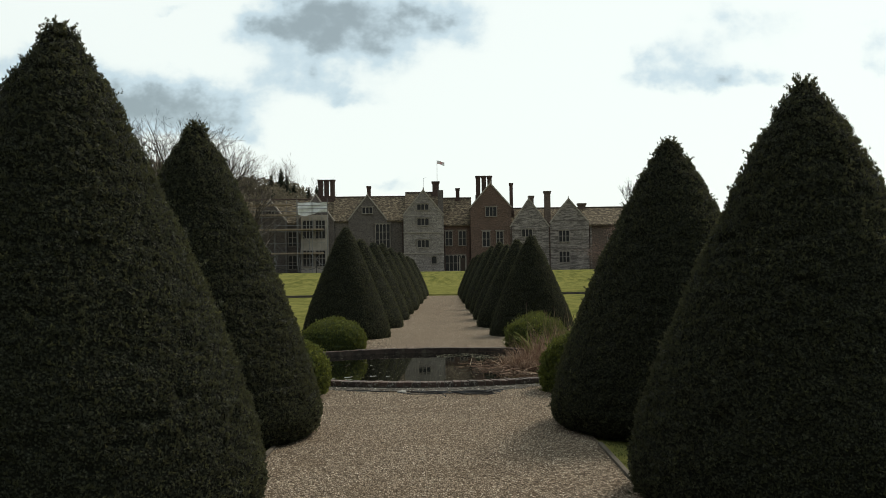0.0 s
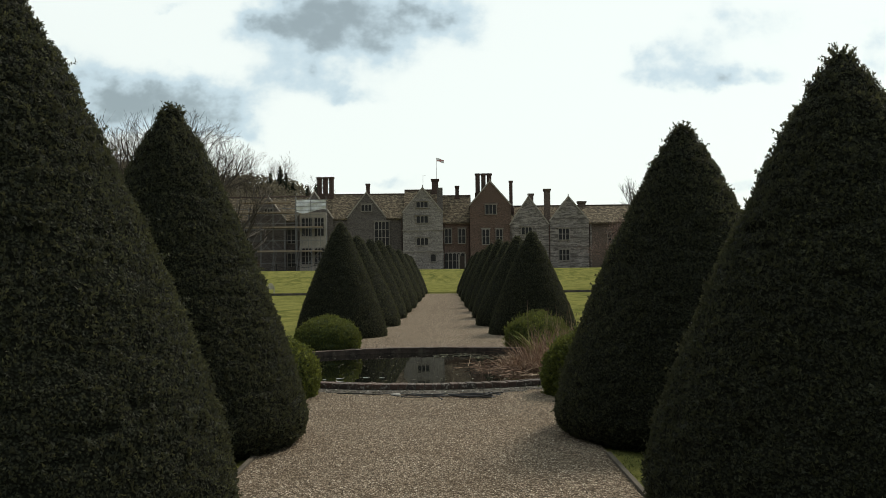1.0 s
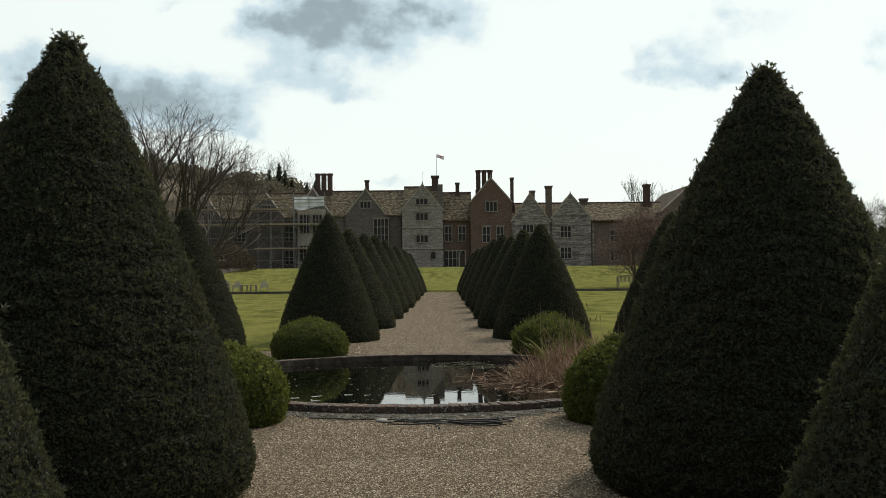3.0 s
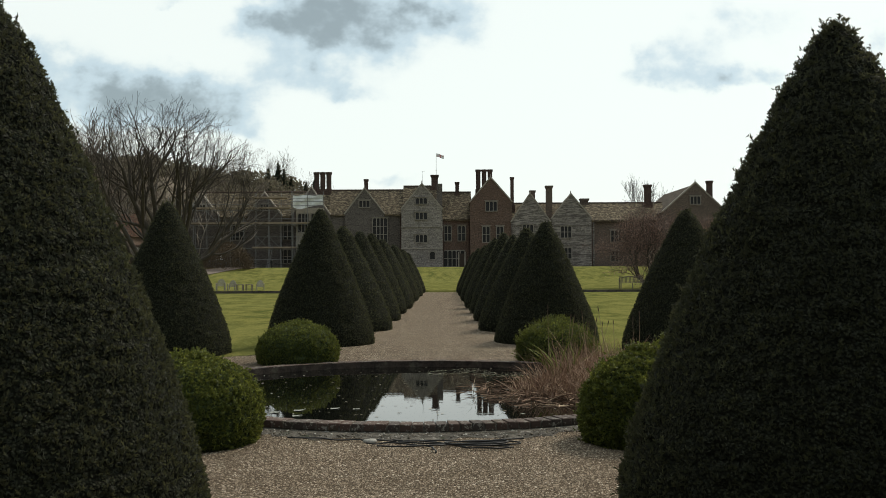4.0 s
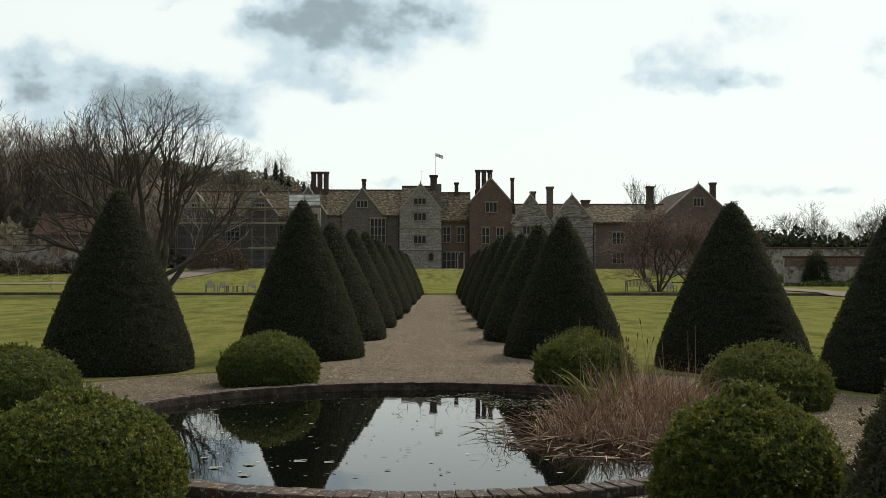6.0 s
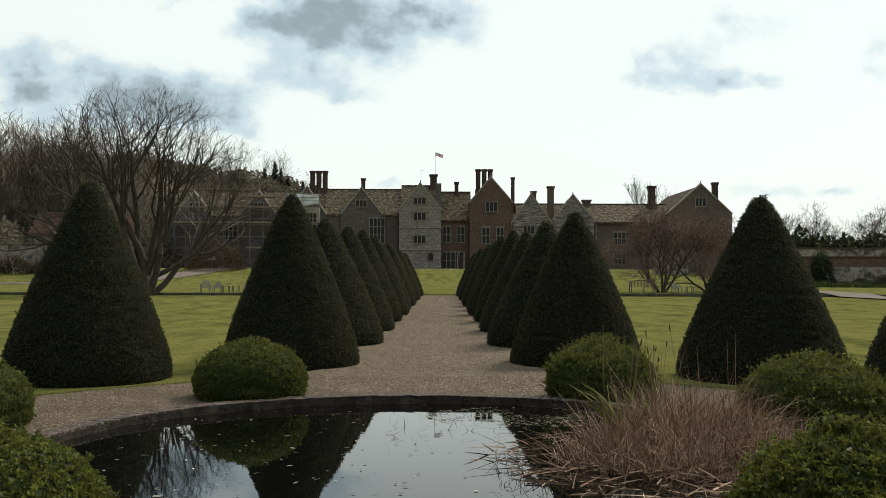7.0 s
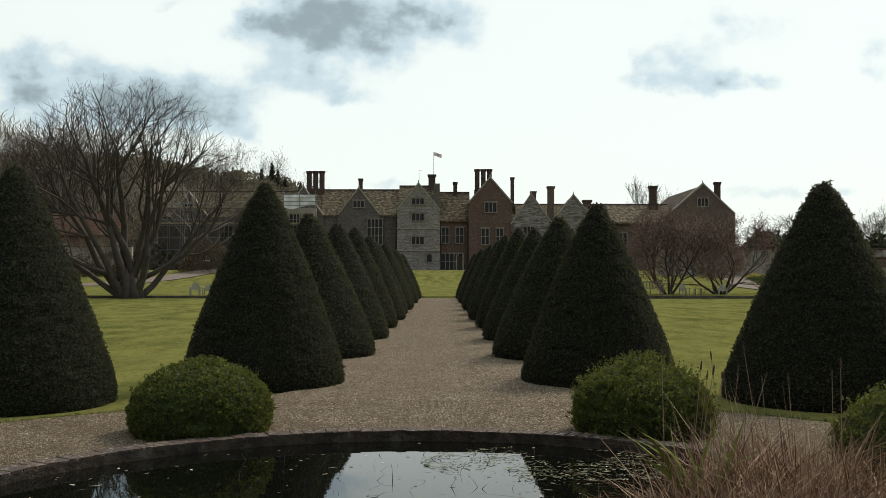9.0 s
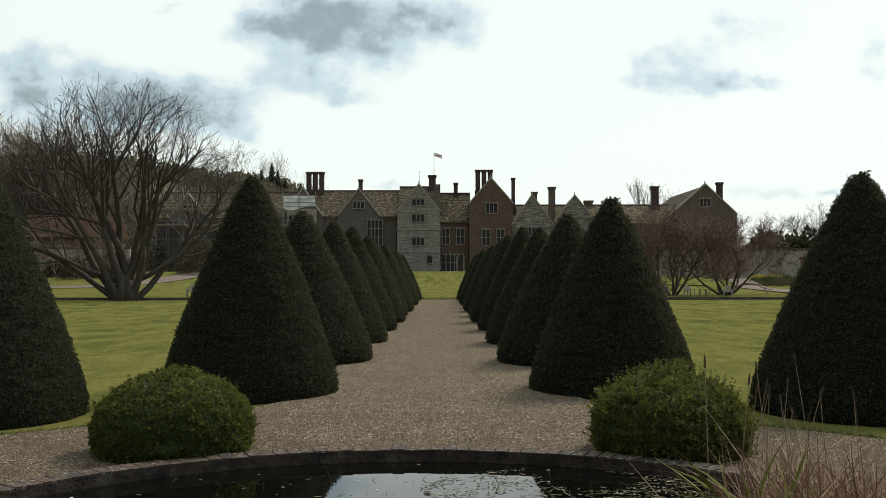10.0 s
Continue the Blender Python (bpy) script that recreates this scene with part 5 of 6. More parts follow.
M_BRUSH = leafy("brown_brush", (0.055, 0.045, 0.034), (0.13, 0.105, 0.076), (0.16, 0.135, 0.085), 0.9, 0.1)
M_COPSE = leafy("brown_copse", (0.085, 0.074, 0.058), (0.20, 0.175, 0.135), (0.21, 0.195, 0.125), 0.9, 0.1, thin=0.45)
M_EVERGREEN = leafy("dark_evergreen", (0.024, 0.034, 0.022), (0.06, 0.075, 0.045), (0.09, 0.10, 0.055), 0.8, 0.15, thin=0.25)
boxes = [(rw.uniform(-135, -45), rw.uniform(160, 215), rw.uniform(4, 8), rw.uniform(4, 7), rw.uniform(2.5, 5.0)) for _ in range(46)]
boxes += [(rw.uniform(-150, -12), rw.uniform(235, 335), rw.uniform(5, 9), rw.uniform(5, 8), rw.uniform(4.5, 8.0)) for _ in range(120)]
boxes += [(rw.uniform(-95, -60), rw.uniform(140, 156), rw.uniform(3, 6), rw.uniform(3, 5), rw.uniform(3.5, 7.5)) for _ in range(16)]
boxes += [(rw.uniform(-125, -50), rw.uniform(158, 186), rw.uniform(4, 7), rw.uniform(3, 6), rw.uniform(4.0, 7.5)) for _ in range(60)]
thicket("brushwood", boxes, 540, 1.05, 8, "dense brown brushwood under the bare trees", M_COPSE)
M_LITTER = plain("woodland_litter", (0.12, 0.096, 0.068), 0.95, 0.5, 0.4)


def sheet(name, xs, ys, mat, label, category, lift=0.05):
    XX, YY = np.meshgrid(xs, ys)
    vv = np.stack([XX, YY, height(XX, YY) + lift], -1).reshape(-1, 3)
    k = np.arange(len(xs) * len(ys)).reshape(len(ys), len(xs))
    qq = np.stack([k[:-1, :-1], k[:-1, 1:], k[1:, 1:], k[1:, :-1]], -1).reshape(-1, 4)
    return tagged(part(name, raw_mesh(name, vv, qq), mat, smooth=True), label, category, kind="structure")


sheet("woodland_floor", np.linspace(-400, 10, 50), np.linspace(182, 500, 50), M_LITTER, "brown leaf litter under the wood", "ground", 0.25)
sheet("woodland_floor", np.linspace(-300, -51, 40), np.linspace(158, 181.8, 16), M_LITTER, "brown leaf litter on the wooded slope", "ground", 0.25)


def conifer(x, y, h, seed):
    rng = np.random.RandomState(seed)
    ob = thing("conifer", pose(x, y, float(height(x, y))), "tall dark conifer on the hilltop behind the roofs", "tree", "hilltop conifers")
    bm = bmesh.new()
    rod(bm, (0, 0, -0.3), (0, 0, h), 0.3, 0.04, 7)
    part("trunk", bm, M_BARK, ob)
    n = 2600
    f = np.sqrt(rng.uniform(0, 1, n))
    r = f * h * 0.22 * (0.75 + 0.3 * np.sin(f * 40)) * rng.uniform(0.3, 1, n)
    a = rng.uniform(0, 6.28, n)
    p = np.stack([r * np.cos(a), r * np.sin(a), h * (1 - f * 0.85)], 1)
    nor = unit(np.stack([np.cos(a), np.sin(a), -0.3 + 0 * a], 1))
    tagged(part("crown", leaves_mesh("crown", p, nor, 0.6, 0.11, rng, 1.0, 0.4), M_EVERGREEN, ob), kind="stuff")


for i, (x, dz_) in enumerate(((-57.0, 0), (-54.2, 3.0), (-51.8, 1.2), (-50.0, -0.5), (-44.6, 0.2), (-42.4, 1.8), (-40.6, 0.8))):
    conifer(x, 312 + 3 * (i % 2), 8.6 + dz_, 60 + i)

# trees beyond the right-hand wall
spots = [(x, rw.uniform(230, 280), rw.uniform(0.7, 0.95)) for x in np.linspace(88, 210, 44)]
spots += [(x, rw.uniform(168, 200), rw.uniform(0.55, 0.8)) for x in np.linspace(74, 118, 26)]
grove("far_trees", spots, 6, "bare grey trees beyond the garden wall", M_WOOD, 0.03)
boxes = [(rw.uniform(62, 180), rw.uniform(170, 240), rw.uniform(5, 9), rw.uniform(4, 6), rw.uniform(4, 8.0)) for _ in range(34)]
boxes += [(x, rw.uniform(140, 156), rw.uniform(2.5, 4.5), 2.5, rw.uniform(3.6, 5.6)) for x in np.linspace(48, 90, 15)]
thicket("far_shrubs", boxes, 1000, 0.9, 9, "grey-green shrubs beyond the garden wall", leafy("olive_brush", (0.03, 0.034, 0.02), (0.075, 0.078, 0.042), (0.12, 0.11, 0.06), 0.9, 0.1))
thicket("yew_mass", [(59, 176, 4.0, 3, 6.6), (64, 178, 4.5, 4, 5.6), (54, 174, 4, 3, 4.6), (70, 180, 5, 4, 5.0)], 3500, 0.5, 10, "dark evergreen mass beside the house", M_EVERGREEN)
for x, y, h, k in ((43.2, 214, 11.5, 33), (48.2, 216, 12.0, 34)):
    bare_tree("bare_tree", x, y, [((0, 0, 0), (0.02, 0, 1), h, 0.24)], 5, (2, 2, 2, 1), k, "slender bare tree showing over the roof", "tree", 0.33, 0.11, 0.022, "trees behind the roof", wander=0.1)
for x, y, h, k in ((66.0, 186, 8.0, 41), (71.0, 192, 8.6, 42), (76.0, 198, 7.6, 46), (84.0, 190, 7.5, 43), (95.0, 200, 9.0, 44)):
    bare_tree("bare_tree", x, y, [((0, 0, 0), (0.02, 0, 1), h, 0.28)], 5, (2, 2, 2, 1), k, "round-headed bare tree beyond the garden wall", "tree", 0.6, 0.05, 0.022, "trees beyond the wall", wander=0.15)

# ---- garden walls and side buildings ----
def long_wall(name, x0, x1, y, z1, mat, label, cap=None, thick=0.5, dy=0.0):
    """A garden wall with a capping course; dy: how far its other end lies back."""
    ob = thing(name, Matrix.Identity(4), label, "wall", kind="structure")
    n = math.hypot(x1 - x0, dy)
    ob.matrix_world = pose(x0, y, 0, 0, 0, math.degrees(math.atan2(dy, x1 - x0)))
    part("masonry", block(0, n, 0, thick, -0.5, z1), mat, ob)
    part("capping", block(-0.05, n + 0.05, -0.08, thick + 0.08, z1 + 0.003, z1 + 0.2, bevel=0.04), cap or M_ROOF_RED, ob)
    return ob


long_wall("wall_left", -90, -38.5, 128, 4.9, M_RUIN, "pale flaking rendered garden wall", M_CHIMNEY)
long_wall("wall_right", 36.4, 64.0, 106.0, 3.15, M_RUIN, "pale flaking garden wall under a brick capping", dy=-3.0)
long_wall("wall_right_back", 27.0, 70.0, 127.0, 4.6, M_RUIN, "grey weathered garden wall", M_CHIMNEY, dy=-2.0)
long_wall("wall_right_far", 32, 62, 165, 4.8, M_BROWN, "brown garden wall beside the house", M_CHIMNEY)
upper = bpy.data.objects["wall_right"]
part("brick_band", block(0.01, 27.7, -0.03, 0.0, 2.25, 3.14), M_BRICKWALL, upper, "weathered red brick courses below the capping")
# ivy that hangs over the wall
thicket("ivy", [(39.6, 105.4, 1.5, 0.7, 3.5), (39.2, 105.3, 0.9, 0.6, 2.4)], 2600, 0.22, 12, "dark ivy hanging over the garden wall", M_EVERGREEN)
# long red-roofed outbuilding
barn = thing("outbuilding", pose(-58, 148, 0), "long low brick outbuilding under a red tiled roof", "outbuilding")
part("wall", block(-3, 10, 0, 7, 0, 7.2), M_BRICKWALL, barn)
bm = bmesh.new()
outline = [(-0.4, 7.2), (3.5, 10.6), (7.4, 7.2), (7.4, 7.0), (-0.4, 7.0)]
a = [bm.verts.new((-3.4, y, z)) for y, z in outline]
b = [bm.verts.new((10.4, y, z)) for y, z in outline]
bm.faces.new(a), bm.faces.new(b[::-1])
for i in range(5):
    bm.faces.new((a[(i + 1) % 5], a[i], b[i], b[(i + 1) % 5]))
bmesh.ops.recalc_face_normals(bm, faces=bm.faces[:])
part("roof", bm, M_ROOF_RED, barn)
for x in (-1.6, 2.5, 6.5):
    w = part("window", block(x, x + 1.4, -0.06, 0.02, 4.2, 5.8), M_LEAD, barn)
    part("window_frame", block(x - 0.1, x + 1.5, -0.1, -0.065, 5.8, 5.95), M_DRESSED, w)
# scrub before the left wall
thicket("scrub", [(x, 125 + (i % 3), 2.0, 1.0, 1.2 + (i * 7 % 5) * 0.35) for i, x in enumerate(np.linspace(-80, -38, 15))], 700, 0.35, 14, "brown winter shrubs along the wall", M_BRUSH)
grove("young_trees", [(x, 121 + 5 * math.sin(x), 0.5 + 0.16 * math.sin(x * 3)) for x in np.linspace(-84, -36, 24)], 7, "small bare trees before the pale wall", M_WOOD, 0.02)
thicket("wall_shrubs", [(x, 104.6 - 0.11 * (x - 36), 0.8 + 0.3 * (i % 3), 0.6, 0.5 + 0.35 * (i * 5 % 4)) for i, x in enumerate(np.linspace(41, 58, 9))], 900, 0.22, 18, "brown-green shrubs against the wall", M_BRUSH)
# domed shrub by the drive
thicket("rounded_shrub", [(-29.5, 131, 4.2, 3.0, 3.6)], 9000, 0.2, 15, "broad brown clipped shrub by the drive", leafy("beech_hedge", (0.075, 0.055, 0.038), (0.125, 0.093, 0.064), (0.14, 0.115, 0.075), 0.9, 0.05))

# drives across the lawn's ends
M_DRIVE = plain("pinkish_drive_gravel", (0.165, 0.13, 0.108), 1.0, 3, 0.25)


def ribbon(name, line, width, mat, label, category="drive", lift=0.05):
    """A drive that follows a smooth line over the ground."""
    pts = np.array(line, float)
    t = np.linspace(0, len(pts) - 1, 40)
    cx, cy = np.interp(t, range(len(pts)), pts[:, 0]), np.interp(t, range(len(pts)), pts[:, 1])
    for _ in range(6):
        cx[1:-1] = (cx[:-2] + cx[2:] + 2 * cx[1:-1]) / 4
        cy[1:-1] = (cy[:-2] + cy[2:] + 2 * cy[1:-1]) / 4
    d = unit(np.stack([np.gradient(cx), np.gradient(cy)], 1))
    rows = []
    for f in np.linspace(-0.5, 0.5, 5):
        x, y = cx - d[:, 1] * width * f, cy + d[:, 0] * width * f
        rows.append(np.stack([x, y, height(x, y) + lift], 1))
    v = np.concatenate(rows)
    k = np.arange(39)
    q = np.concatenate([np.stack([k + o * 40, k + o * 40 + 1, k + o * 40 + 41, k + o * 40 + 40], 1) for o in range(4)])
    return tagged(part(name, raw_mesh(name, v, q[:, ::-1]), mat), label, category, kind="structure")


ribbon("drive", [(31, 38), (29, 54), (27.6, 66), (27.4, 77), (29.2, 90), (32, 104), (34.6, 116), (36, 126), (34, 142)], 3.0, M_DRIVE, "pale curving drive beside the lawn")
ribbon("drive", [(-80, 112), (-50, 113), (-38, 116), (-32, 124), (-27, 138)], 4.0, M_DRIVE, "pinkish gravel drive curving up to the house")
# flower border
M_BORDER = leafy("border_green", (0.04, 0.06, 0.02), (0.10, 0.13, 0.04), (0.15, 0.16, 0.06))
thicket("flower_border", [(x, 103.6 - 0.11 * (x - 36) - 0.8 * (i % 2), 1.1, 0.7, 0.35 + 0.15 * (i % 3)) for i, x in enumerate(np.linspace(36.5, 56, 17))], 420, 0.16, 16, "low green planting along the wall", M_BORDER)
thicket("flower_border", [(37.2 + 0.75 * (i % 6), 117 + 1.6 * (i // 6), 0.9, 0.8, 0.35 + 0.12 * (i % 3)) for i in range(24)], 320, 0.16, 26, "low green planting beside the drive", M_BORDER)
M_DAFFODIL = plain("daffodil_yellow", (0.55, 0.45, 0.03), 0.6, 10, 0.3, bump=0)
thicket("daffodils", [(38.2, 124.2, 1.0, 0.6, 0.55), (40.3, 124.4, 1.3, 0.6, 0.6)], 330, 0.13, 17, "clump of yellow daffodils in the border", M_DAFFODIL)
thicket("daffodils", [(x, 103.0, 0.45, 0.4, 0.42) for x in (37.6, 38.5, 40.7, 41.5)], 50, 0.10, 27, "scattered yellow daffodils before the wall", M_DAFFODIL)

# low earth face where the upper lawn steps up
for x0, x1 in ((-75, -1.8), (1.8, 60)):
    tagged(part("lawn_step", block(x0, x1, 70.36, 70.5, -0.05, 0.15), M_SOIL), "dark earth edge where the lawn steps up", "edging", kind="structure")

# ---- seats on the lawn ----
M_TEAK = plain("silvered_teak", (0.17, 0.145, 0.115), 0.8, 8, 0.3)
M_PALE = plain("pale_weathered_wood", (0.30, 0.28, 0.24), 0.8, 8, 0.25)


def lounge_chair():
    """A garden armchair with a round-topped slatted back."""
    ob = thing("garden_chair", Matrix.Identity(4), "pale weathered wooden armchair with a round slatted back", "chair", "lawn chairs")
    part("seat", block(-0.28, 0.28, -0.28, 0.26, 0.36, 0.40, bevel=0.008), M_PALE, ob)
    for i in range(7):
        x = (i - 3) * 0.082
        h = 0.98 - 0.75 * x * x * 3
        bm = block(x - 0.032, x + 0.032, -0.012, 0.012, 0.40, h, bevel=0.005)
        bmesh.ops.rotate(bm, verts=bm.verts[:], cent=(0, 0, 0.4), matrix=Matrix.Rotation(radians(-16), 3, "X"))
        bmesh.ops.translate(bm, verts=bm.verts[:], vec=(0, 0.24, 0))
        part("back_slat", bm, M_PALE, ob)
    for s in (-1, 1):
        part("armrest", block(s * 0.34 - 0.06, s * 0.34 + 0.06, -0.34, 0.34, 0.60, 0.63, bevel=0.008), M_PALE, ob)
        for y in (-0.26, 0.28):
            part("leg", block(s * 0.33 - 0.035, s * 0.33 + 0.035, y - 0.035, y + 0.035, 0, 0.60, bevel=0.005), M_PALE, ob)
    return ob


def low_table():
    ob = thing("low_table", Matrix.Identity(4), "small low wooden garden table on the lawn", "table", "lawn tables")
    for i in range(5):
        part("slat", block(-0.24, 0.24, -0.22 + i * 0.09, -0.14 + i * 0.09, 0.42, 0.45, bevel=0.004), M_TEAK, ob)
    for x in (-0.2, 0.2):
        for y in (-0.18, 0.18):
            part("leg", block(x - 0.025, x + 0.025, y - 0.025, y + 0.025, 0, 0.42, bevel=0.004), M_TEAK, ob)
    return ob


chair, table = lounge_chair(), low_table()
LAWN = 0.165
chair.matrix_world = pose(-16.1, 71.8, LAWN, 0, 0, 6) @ Matrix.Scale(0.88, 4)
table.matrix_world = pose(-14.65, 71.7, LAWN, 0, 0, 0)
for x, y, r in ((-15.3, 71.9, -4), (-13.2, 71.8, 12), (16.2, 71.8, 20), (18.75, 71.9, -10)):
    copy_thing(chair, pose(x, y, LAWN, 0, 0, r) @ Matrix.Scale(0.88, 4))
for x, y in ((-14.0, 71.7), (17.05, 71.7)):
    copy_thing(table, pose(x, y, LAWN))

bench = thing("garden_bench", pose(13.9, 72.0, LAWN, 0, 0, 4), "silvered teak bench with a curved slatted back", "bench")
for i in range(4):
    part("seat_slat", block(-0.85, 0.85, -0.26 + i * 0.13, -0.16 + i * 0.13, 0.42, 0.45, bevel=0.005), M_TEAK, bench)
for i in range(17):
    x = -0.8 + i * 0.1
    part("back_slat", block(x - 0.02, x + 0.02, 0.25, 0.28, 0.46, 0.76 + 0.12 * math.cos(x * 1.8), bevel=0.004), M_TEAK, bench)
bm = bmesh.new()
for i in range(12):
    x0, x1 = -0.85 + i * 0.1417, -0.85 + (i + 1) * 0.1417
    rod(bm, (x0, 0.265, 0.78 + 0.12 * math.cos(x0 * 1.8)), (x1, 0.265, 0.78 + 0.12 * math.cos(x1 * 1.8)), 0.035, 0.035, 6)
part("top_rail", bm, M_TEAK, bench)
for s in (-1, 1):
    part("armrest", block(s * 0.86 - 0.035, s * 0.86 + 0.035, -0.3, 0.28, 0.64, 0.68, bevel=0.006), M_TEAK, bench)
    for y, h in ((-0.26, 0.64), (0.26, 0.78)):
        part("leg", block(s * 0.86 - 0.03, s * 0.86 + 0.03, y - 0.03, y + 0.03, 0, h, bevel=0.005), M_TEAK, bench)
part("leg", block(-0.03, 0.03, -0.29, -0.23, 0, 0.42), M_TEAK, bench)

# ---- details of the house ----
# flag on the tower's stack
M_POLE = plain("white_painted_pole", (0.75, 0.75, 0.74), 0.5, 5, 0.1)


def flag_material():
    m, n, s = material("white_flag_red_cross", 0.8, 0.1)
    p = n.add("ShaderNodeTexCoord", out=3)
    sp = n.tree.nodes.new("ShaderNodeSeparateXYZ")
    n.tree.links.new(p, sp.inputs[0])
    a = n.math("LESS_THAN", n.math("ABSOLUTE", n.math("SUBTRACT", sp.outputs[0], 0.7)), 0.12)
    b = n.math("LESS_THAN", n.math("ABSOLUTE", n.math("SUBTRACT", sp.outputs[2], -0.46)), 0.07)
    n.set(s.inputs["Base Color"], n.mix(n.math("MAXIMUM", a, b), (0.80, 0.80, 0.82), (0.62, 0.30, 0.30)))
    return m


flag = thing("flagpole", pose(-1.1, HOUSE_Y + 4.5, 18.55), "white flagpole with a pale flag flying on the tower stack", "flag")
bm = bmesh.new()
rod(bm, (0, 0, -0.4), (0, 0, 4.5), 0.05, 0.035, 8)
part("pole", bm, M_POLE, flag)
vv, nu, nv = [], 15, 7
for j in range(nv):
    for i in range(nu):
        f, g = i / (nu - 1), j / (nv - 1)
        vv.append((1.35 * f, 0.12 * math.sin(f * 7 + g) * f, -0.62 * g - 0.34 * f + 0.06 * math.sin(f * 6)))
k = np.arange(nu * nv).reshape(nv, nu)
qq = np.stack([k[:-1, :-1], k[:-1, 1:], k[1:, 1:], k[1:, :-1]], -1).reshape(-1, 4)
cloth = part("flag", raw_mesh("flag", np.array(vv), qq), flag_material(), flag, "white flag with a red cross", True)
cloth.location = (0.05, 0, 4.4)
# aerial on the tower's gable
bm = bmesh.new()
rod(bm, (0, 0, 0), (0, 0, 2.4), 0.03, 0.02, 6)
aerial = thing("aerial", pose(-3.5, HOUSE_Y - 1.9, 16.7), "thin metal aerial on the gable top", "aerial")
M_STEEL = plain("galvanised_steel", (0.42, 0.43, 0.43), 0.45, 8, 0.25, metal=0.6)
part("mast", bm, M_STEEL, aerial)
bm = bmesh.new()
rod(bm, (-0.1, 0, 2.3), (0.5, 0, 2.4), 0.02, 0.02, 5)
part("arm", bm, M_STEEL, aerial)

# scaffolding along the left wing
scaffold = thing("scaffolding", pose(0, HOUSE_Y - 2.4, 0), "steel tube scaffolding with timber decks before the wing", "scaffolding")
M_TUBE = plain("scaffold_tube", (0.20, 0.20, 0.195), 0.55, 8, 0.25, metal=0.4)
M_BOARD = plain("scaffold_board", (0.27, 0.215, 0.155), 0.85, 4, 0.3)
rs_ = random.Random(12)
xs = [-47.5 + 2.15 * i for i in range(13)]
for i, x in enumerate(xs):
    for y in (0.0, -1.3):
        bm = bmesh.new()
        rod(bm, (x + rs_.uniform(-0.1, 0.1), y, BASE), (x + rs_.uniform(-0.1, 0.1), y, rs_.choice((12.8, 13.6, 14.6, 15.2))), 0.042, 0.042, 5)
        part("standard", bm, M_TUBE, scaffold)
for z in (3.6, 5.6, 7.6, 9.6, 10.7, 12.2, 13.3):
    for y in (0.0, -1.3):
        bm = bmesh.new()
        rod(bm, (xs[0] - 0.5, y - 0.06, z), (xs[-1] + 0.5, y - 0.06, z + rs_.uniform(-0.1, 0.1)), 0.04, 0.04, 5)
        part("ledger", bm, M_TUBE, scaffold)
for z, x0, x1 in ((5.5, -33, -21.4), (9.75, -47.9, -21.4), (12.4, -47.9, -26.5), (14.2, -36, -27)):
    part("deck", block(x0, x1, -1.4, 0.1, z + 0.06, z + 0.14), M_BOARD, scaffold)
    part("toe_board", block(x0, x1, -1.46, -1.42, z + 0.1, z + 0.36), M_BOARD, scaffold)
for i in range(16):
    x = rs_.choice(xs[:-1])
    z = rs_.choice((1.8, 3.6, 5.6, 7.6, 9.9))
    bm = bmesh.new()
    s = rs_.choice((-1, 1))
    rod(bm, (x + (0 if s > 0 else 2.15), -1.42, z), (x + (2.15 if s > 0 else 0), -1.42, z + 2.2), 0.045, 0.045, 5)
    part("brace", bm, M_TUBE, scaffold)
for x, z0, z1 in ((-30.5, 1.6, 6.2), (-26.0, 1.6, 7.5), (-44.0, 9.9, 13.0), (-38.0, 1.6, 6.0)):
    for dx_ in (0, 0.4):
        bm = bmesh.new()
        rod(bm, (x + dx_, -2.2, z0), (x + dx_ + 0.7, -1.5, z1), 0.035, 0.035, 5)
        part("ladder_rail", bm, M_TUBE, scaffold)
    for r in range(int((z1 - z0) / 0.45)):
        f = r * 0.45 / (z1 - z0)
        bm = bmesh.new()
        rod(bm, (x + 0.7 * f, -2.2 + 0.7 * f, z0 + r * 0.45), (x + 0.4 + 0.7 * f, -2.2 + 0.7 * f, z0 + r * 0.45), 0.02, 0.02, 4)
        part("rung", bm, M_TUBE, scaffold)
# sheet hung over the bay
bay_sheet = thing("tarpaulin", pose(-23.3, HOUSE_Y - 4.3, 0), "white plastic sheet lashed over the bay's scaffold", "tarpaulin")
vv, nu, nv = [], 25, 12
for j in range(nv):
    for i in range(nu):
        f, g = i / (nu - 1), j / (nv - 1)
        vv.append((-2.6 + 5.2 * f, 0.10 * math.sin(f * 19) + 0.08 * math.sin(g * 9 + f * 5), 14.7 - (2.0 + 0.35 * math.sin(f * 5.5)) * g - 0.06 * math.sin(f * 11)))
k = np.arange(nu * nv).reshape(nv, nu)
qq = np.stack([k[:-1, :-1], k[:-1, 1:], k[1:, 1:], k[1:, :-1]], -1).reshape(-1, 4)
part("sheet", raw_mesh("sheet", np.array(vv), qq), plain("white_sheeting", (0.80, 0.81, 0.82), 0.5, 1, 0.2), bay_sheet, smooth=True)
for z in (12.9, 13.6, 14.2, 14.75):
    bm = bmesh.new()
    rod(bm, (-2.9, -0.2, z), (2.9, -0.2, z), 0.05, 0.05, 5)
    part("rail", bm, M_TUBE, bay_sheet)
for x in (-2.7, 0.0, 2.7):
    bm = bmesh.new()
    rod(bm, (x, -0.26, BASE), (x, -0.26, 15.4), 0.055, 0.055, 5)
    part("upright", bm, M_TUBE, bay_sheet)

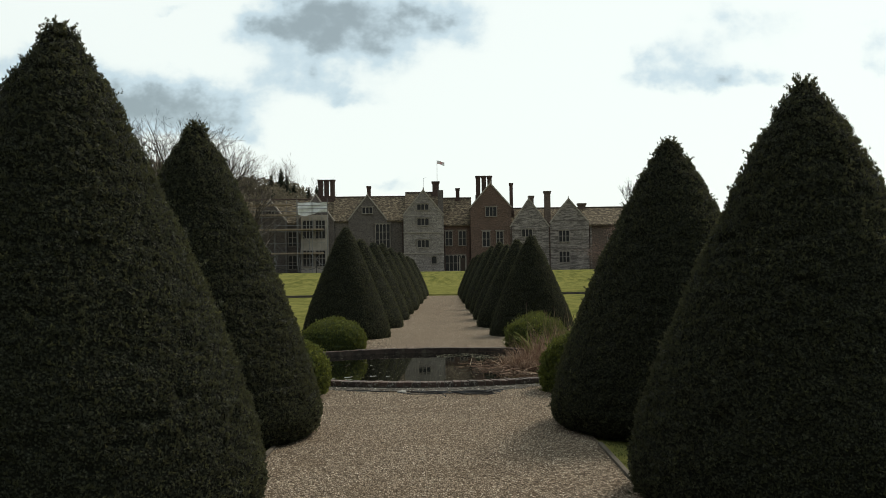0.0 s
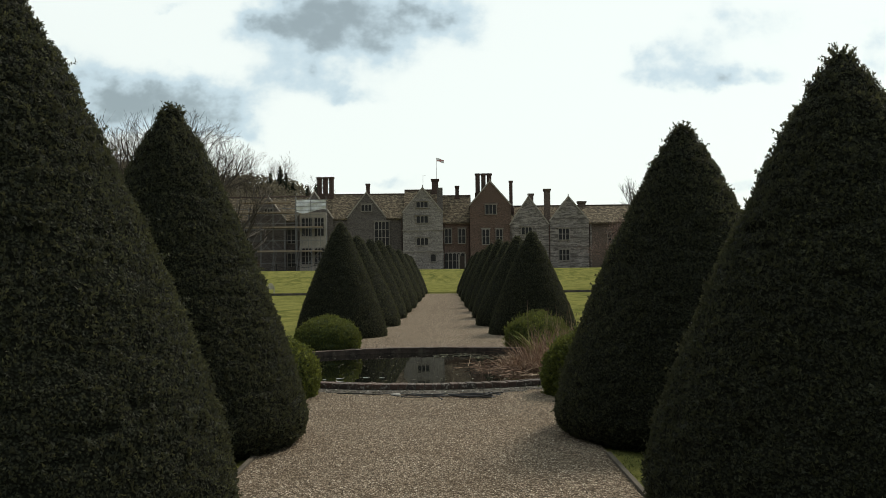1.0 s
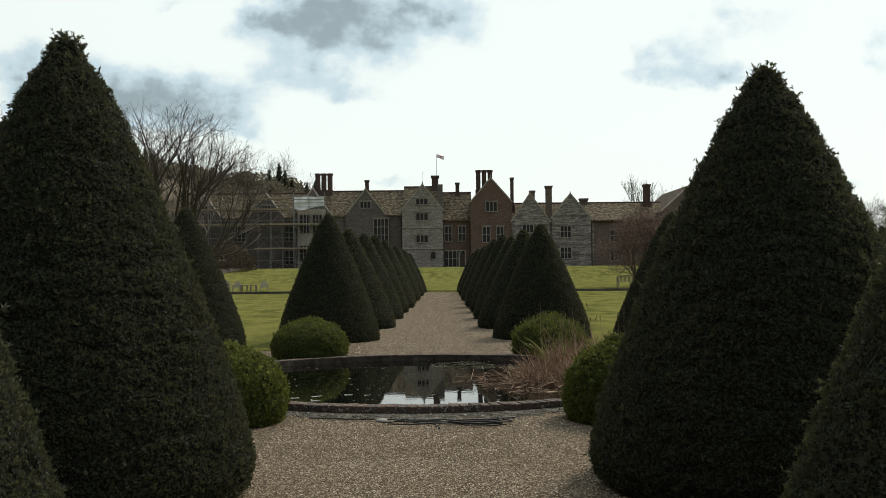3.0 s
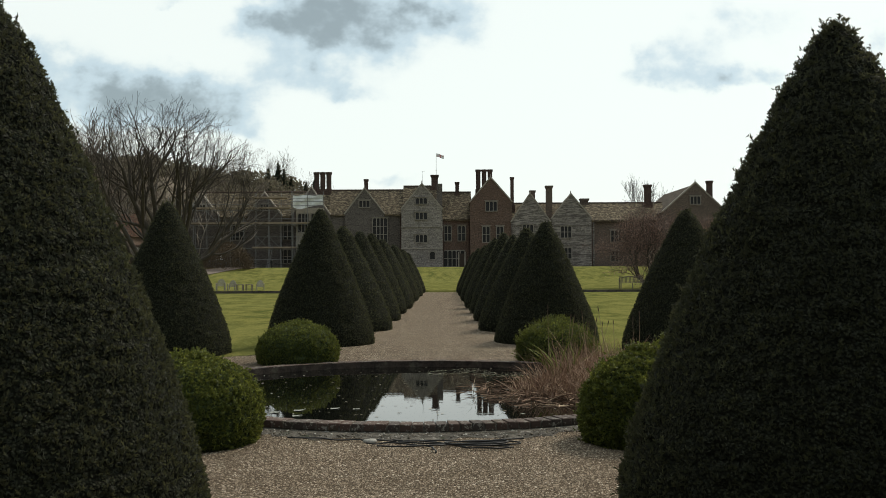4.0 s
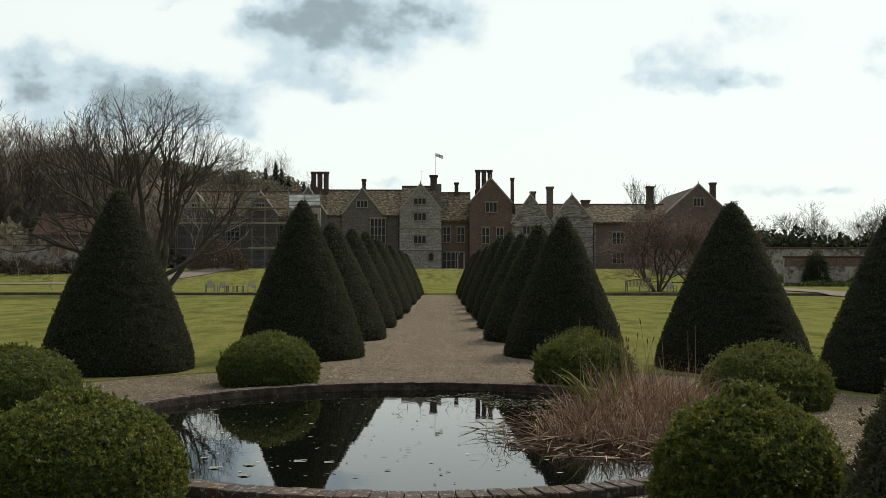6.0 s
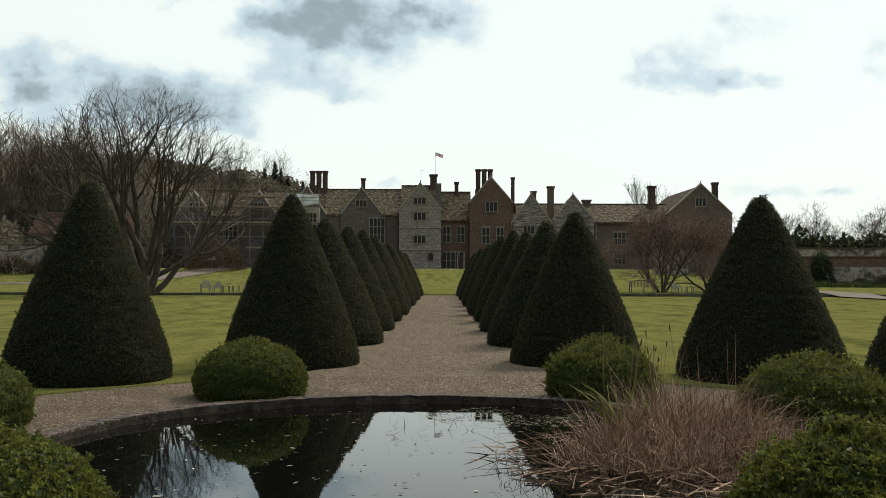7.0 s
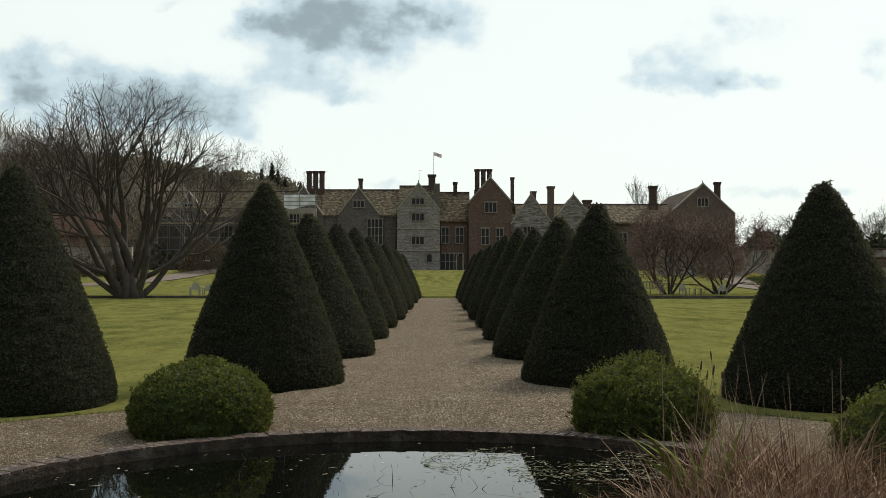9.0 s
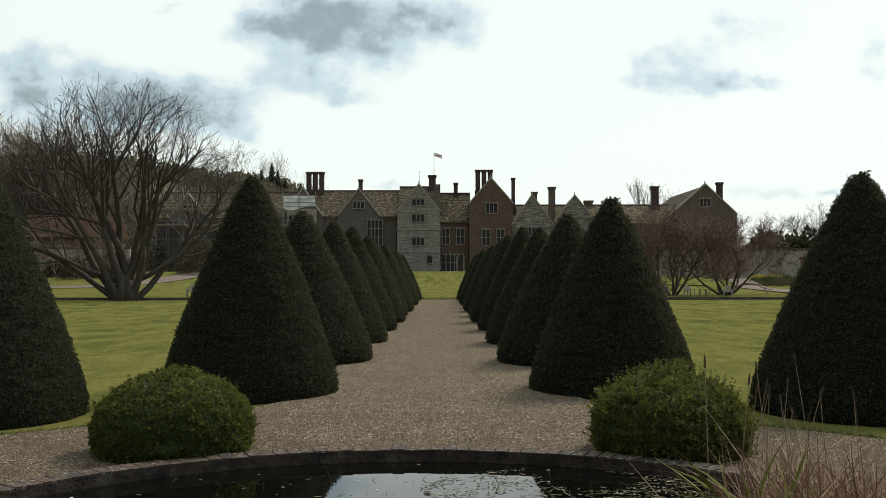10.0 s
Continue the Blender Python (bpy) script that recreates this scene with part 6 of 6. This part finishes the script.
# tall stone bay under the sheet and more windows of the left wing
part("bay_wall", prism([(-25.6, BASE), (-20.9, BASE), (-20.9, 12.6), (-25.6, 12.6)], -2.6, -0.55), M_DRESSED, house)
for z0, z1 in ((8.4, 11.6), (3.4, 6.2)):
    window(-25.2, -23.4, z0, z1, 3, 1, -2.6, False)
    window(-22.9, -21.3, z0, z1, 3, 1, -2.6, False)
for u in (-46.0, -42.0, -37.5, -33.0, -29.0):
    window(u, u + 2.2, 7.2, 10.2, 3, 1, 0.0)
    window(u, u + 2.2, 3.0, 5.4, 3, 1, 0.0)
gable(-34.6, -28.4, 11.3, -31.5, 15.4, M_RUBBLE, -0.5, 5)
gable(-45.8, -39.6, 11.3, -42.7, 15.3, M_RUBBLE, -0.5, 5)
window(-32.2, -30.8, 12.4, 13.5, 3, 0, -0.5)
window(-43.4, -42.0, 12.4, 13.5, 3, 0, -0.5)
# string courses, downpipes and brick dressings
for z in (5.4, 9.15):
    part("string_course", block(-7.3, 0.08, -2.32, -2.2, z, z + 0.14), M_DRESSED, house)
for u, z1, y in ((-7.45, 11.4, -0.15), (0.18, 10.5, 0.45), (4.75, 10.5, 0.45), (12.25, 10.0, -1.05), (19.2, 10.0, -1.0), (26.6, 10.2, 0.15)):
    bm = bmesh.new()
    rod(bm, (u, y, BASE), (u, y, z1), 0.07, 0.07, 6)
    part("downpipe", bm, M_CHIMNEY, house)
for z in (4.2, 5.9, 7.6, 9.3, 11.0):
    for u0, u1 in ((12.2, 19.0), (19.4, 26.2)):
        if z < 10 or u0 > 19:
            part("brick_band", block(u0, u1, -0.94, -0.9, z, z + 0.16), M_RUBBLE, house)
# stone doorway of the garden entrance
part("door", block(3.0, 3.9, 0.42, 0.5, BASE, 4.6), plain("dark_oak", (0.05, 0.035, 0.025), 0.6, 6, 0.4), house)
for u in (2.85, 3.98):
    part("door_jamb", block(u - 0.12, u + 0.12, 0.36, 0.6, BASE, 4.9), M_DRESSED, house)
part("gravel_terrace", block(-50, 52, -8, -2.7, BASE - 0.5, float(height(0, HOUSE_Y - 8)) + 0.05), M_DRIVE, house)
# small white notice and posts with chains by the scaffold
notice = thing("notice_board", pose(-34.6, 150.0, float(height(-34.6, 150))), "small white site notice on a post", "sign")
part("board", block(-0.5, 0.5, -0.02, 0.02, 1.3, 2.05), M_POLE, notice)
part("post", block(-0.05, 0.05, 0.025, 0.1, -0.1, 2.0), M_TIMBER, notice)
for z in (1.5, 1.68, 1.86):
    part("writing_bar", block(-0.35, 0.35, -0.03, -0.024, z, z + 0.07), M_HOSE, notice)
post = thing("chain_post", pose(-47, 147, 0), "black iron post with a slack chain", "post", "chain posts")
bm = bmesh.new()
rod(bm, (0, 0, -0.2), (0, 0, 1.0), 0.07, 0.055, 8)
part("shaft", bm, M_HOSE, post)
bm = bmesh.new()
bmesh.ops.create_icosphere(bm, subdivisions=1, radius=0.11, matrix=Matrix.Translation((0, 0, 1.05)))
part("ball", bm, M_HOSE, post)
bm = bmesh.new()
for i in range(8):
    f0, f1 = i / 8, (i + 1) / 8
    rod(bm, (3 * f0, 0, 0.9 - 1.6 * f0 * (1 - f0)), (3 * f1, 0, 0.9 - 1.6 * f1 * (1 - f1)), 0.035, 0.035, 4)
part("chain", bm, M_HOSE, post)
post.matrix_world = pose(-47, 147, float(height(-47, 147)))
for i in range(1, 10):
    copy_thing(post, pose(-47 + 3 * i, 147, float(height(-47 + 3 * i, 147))))
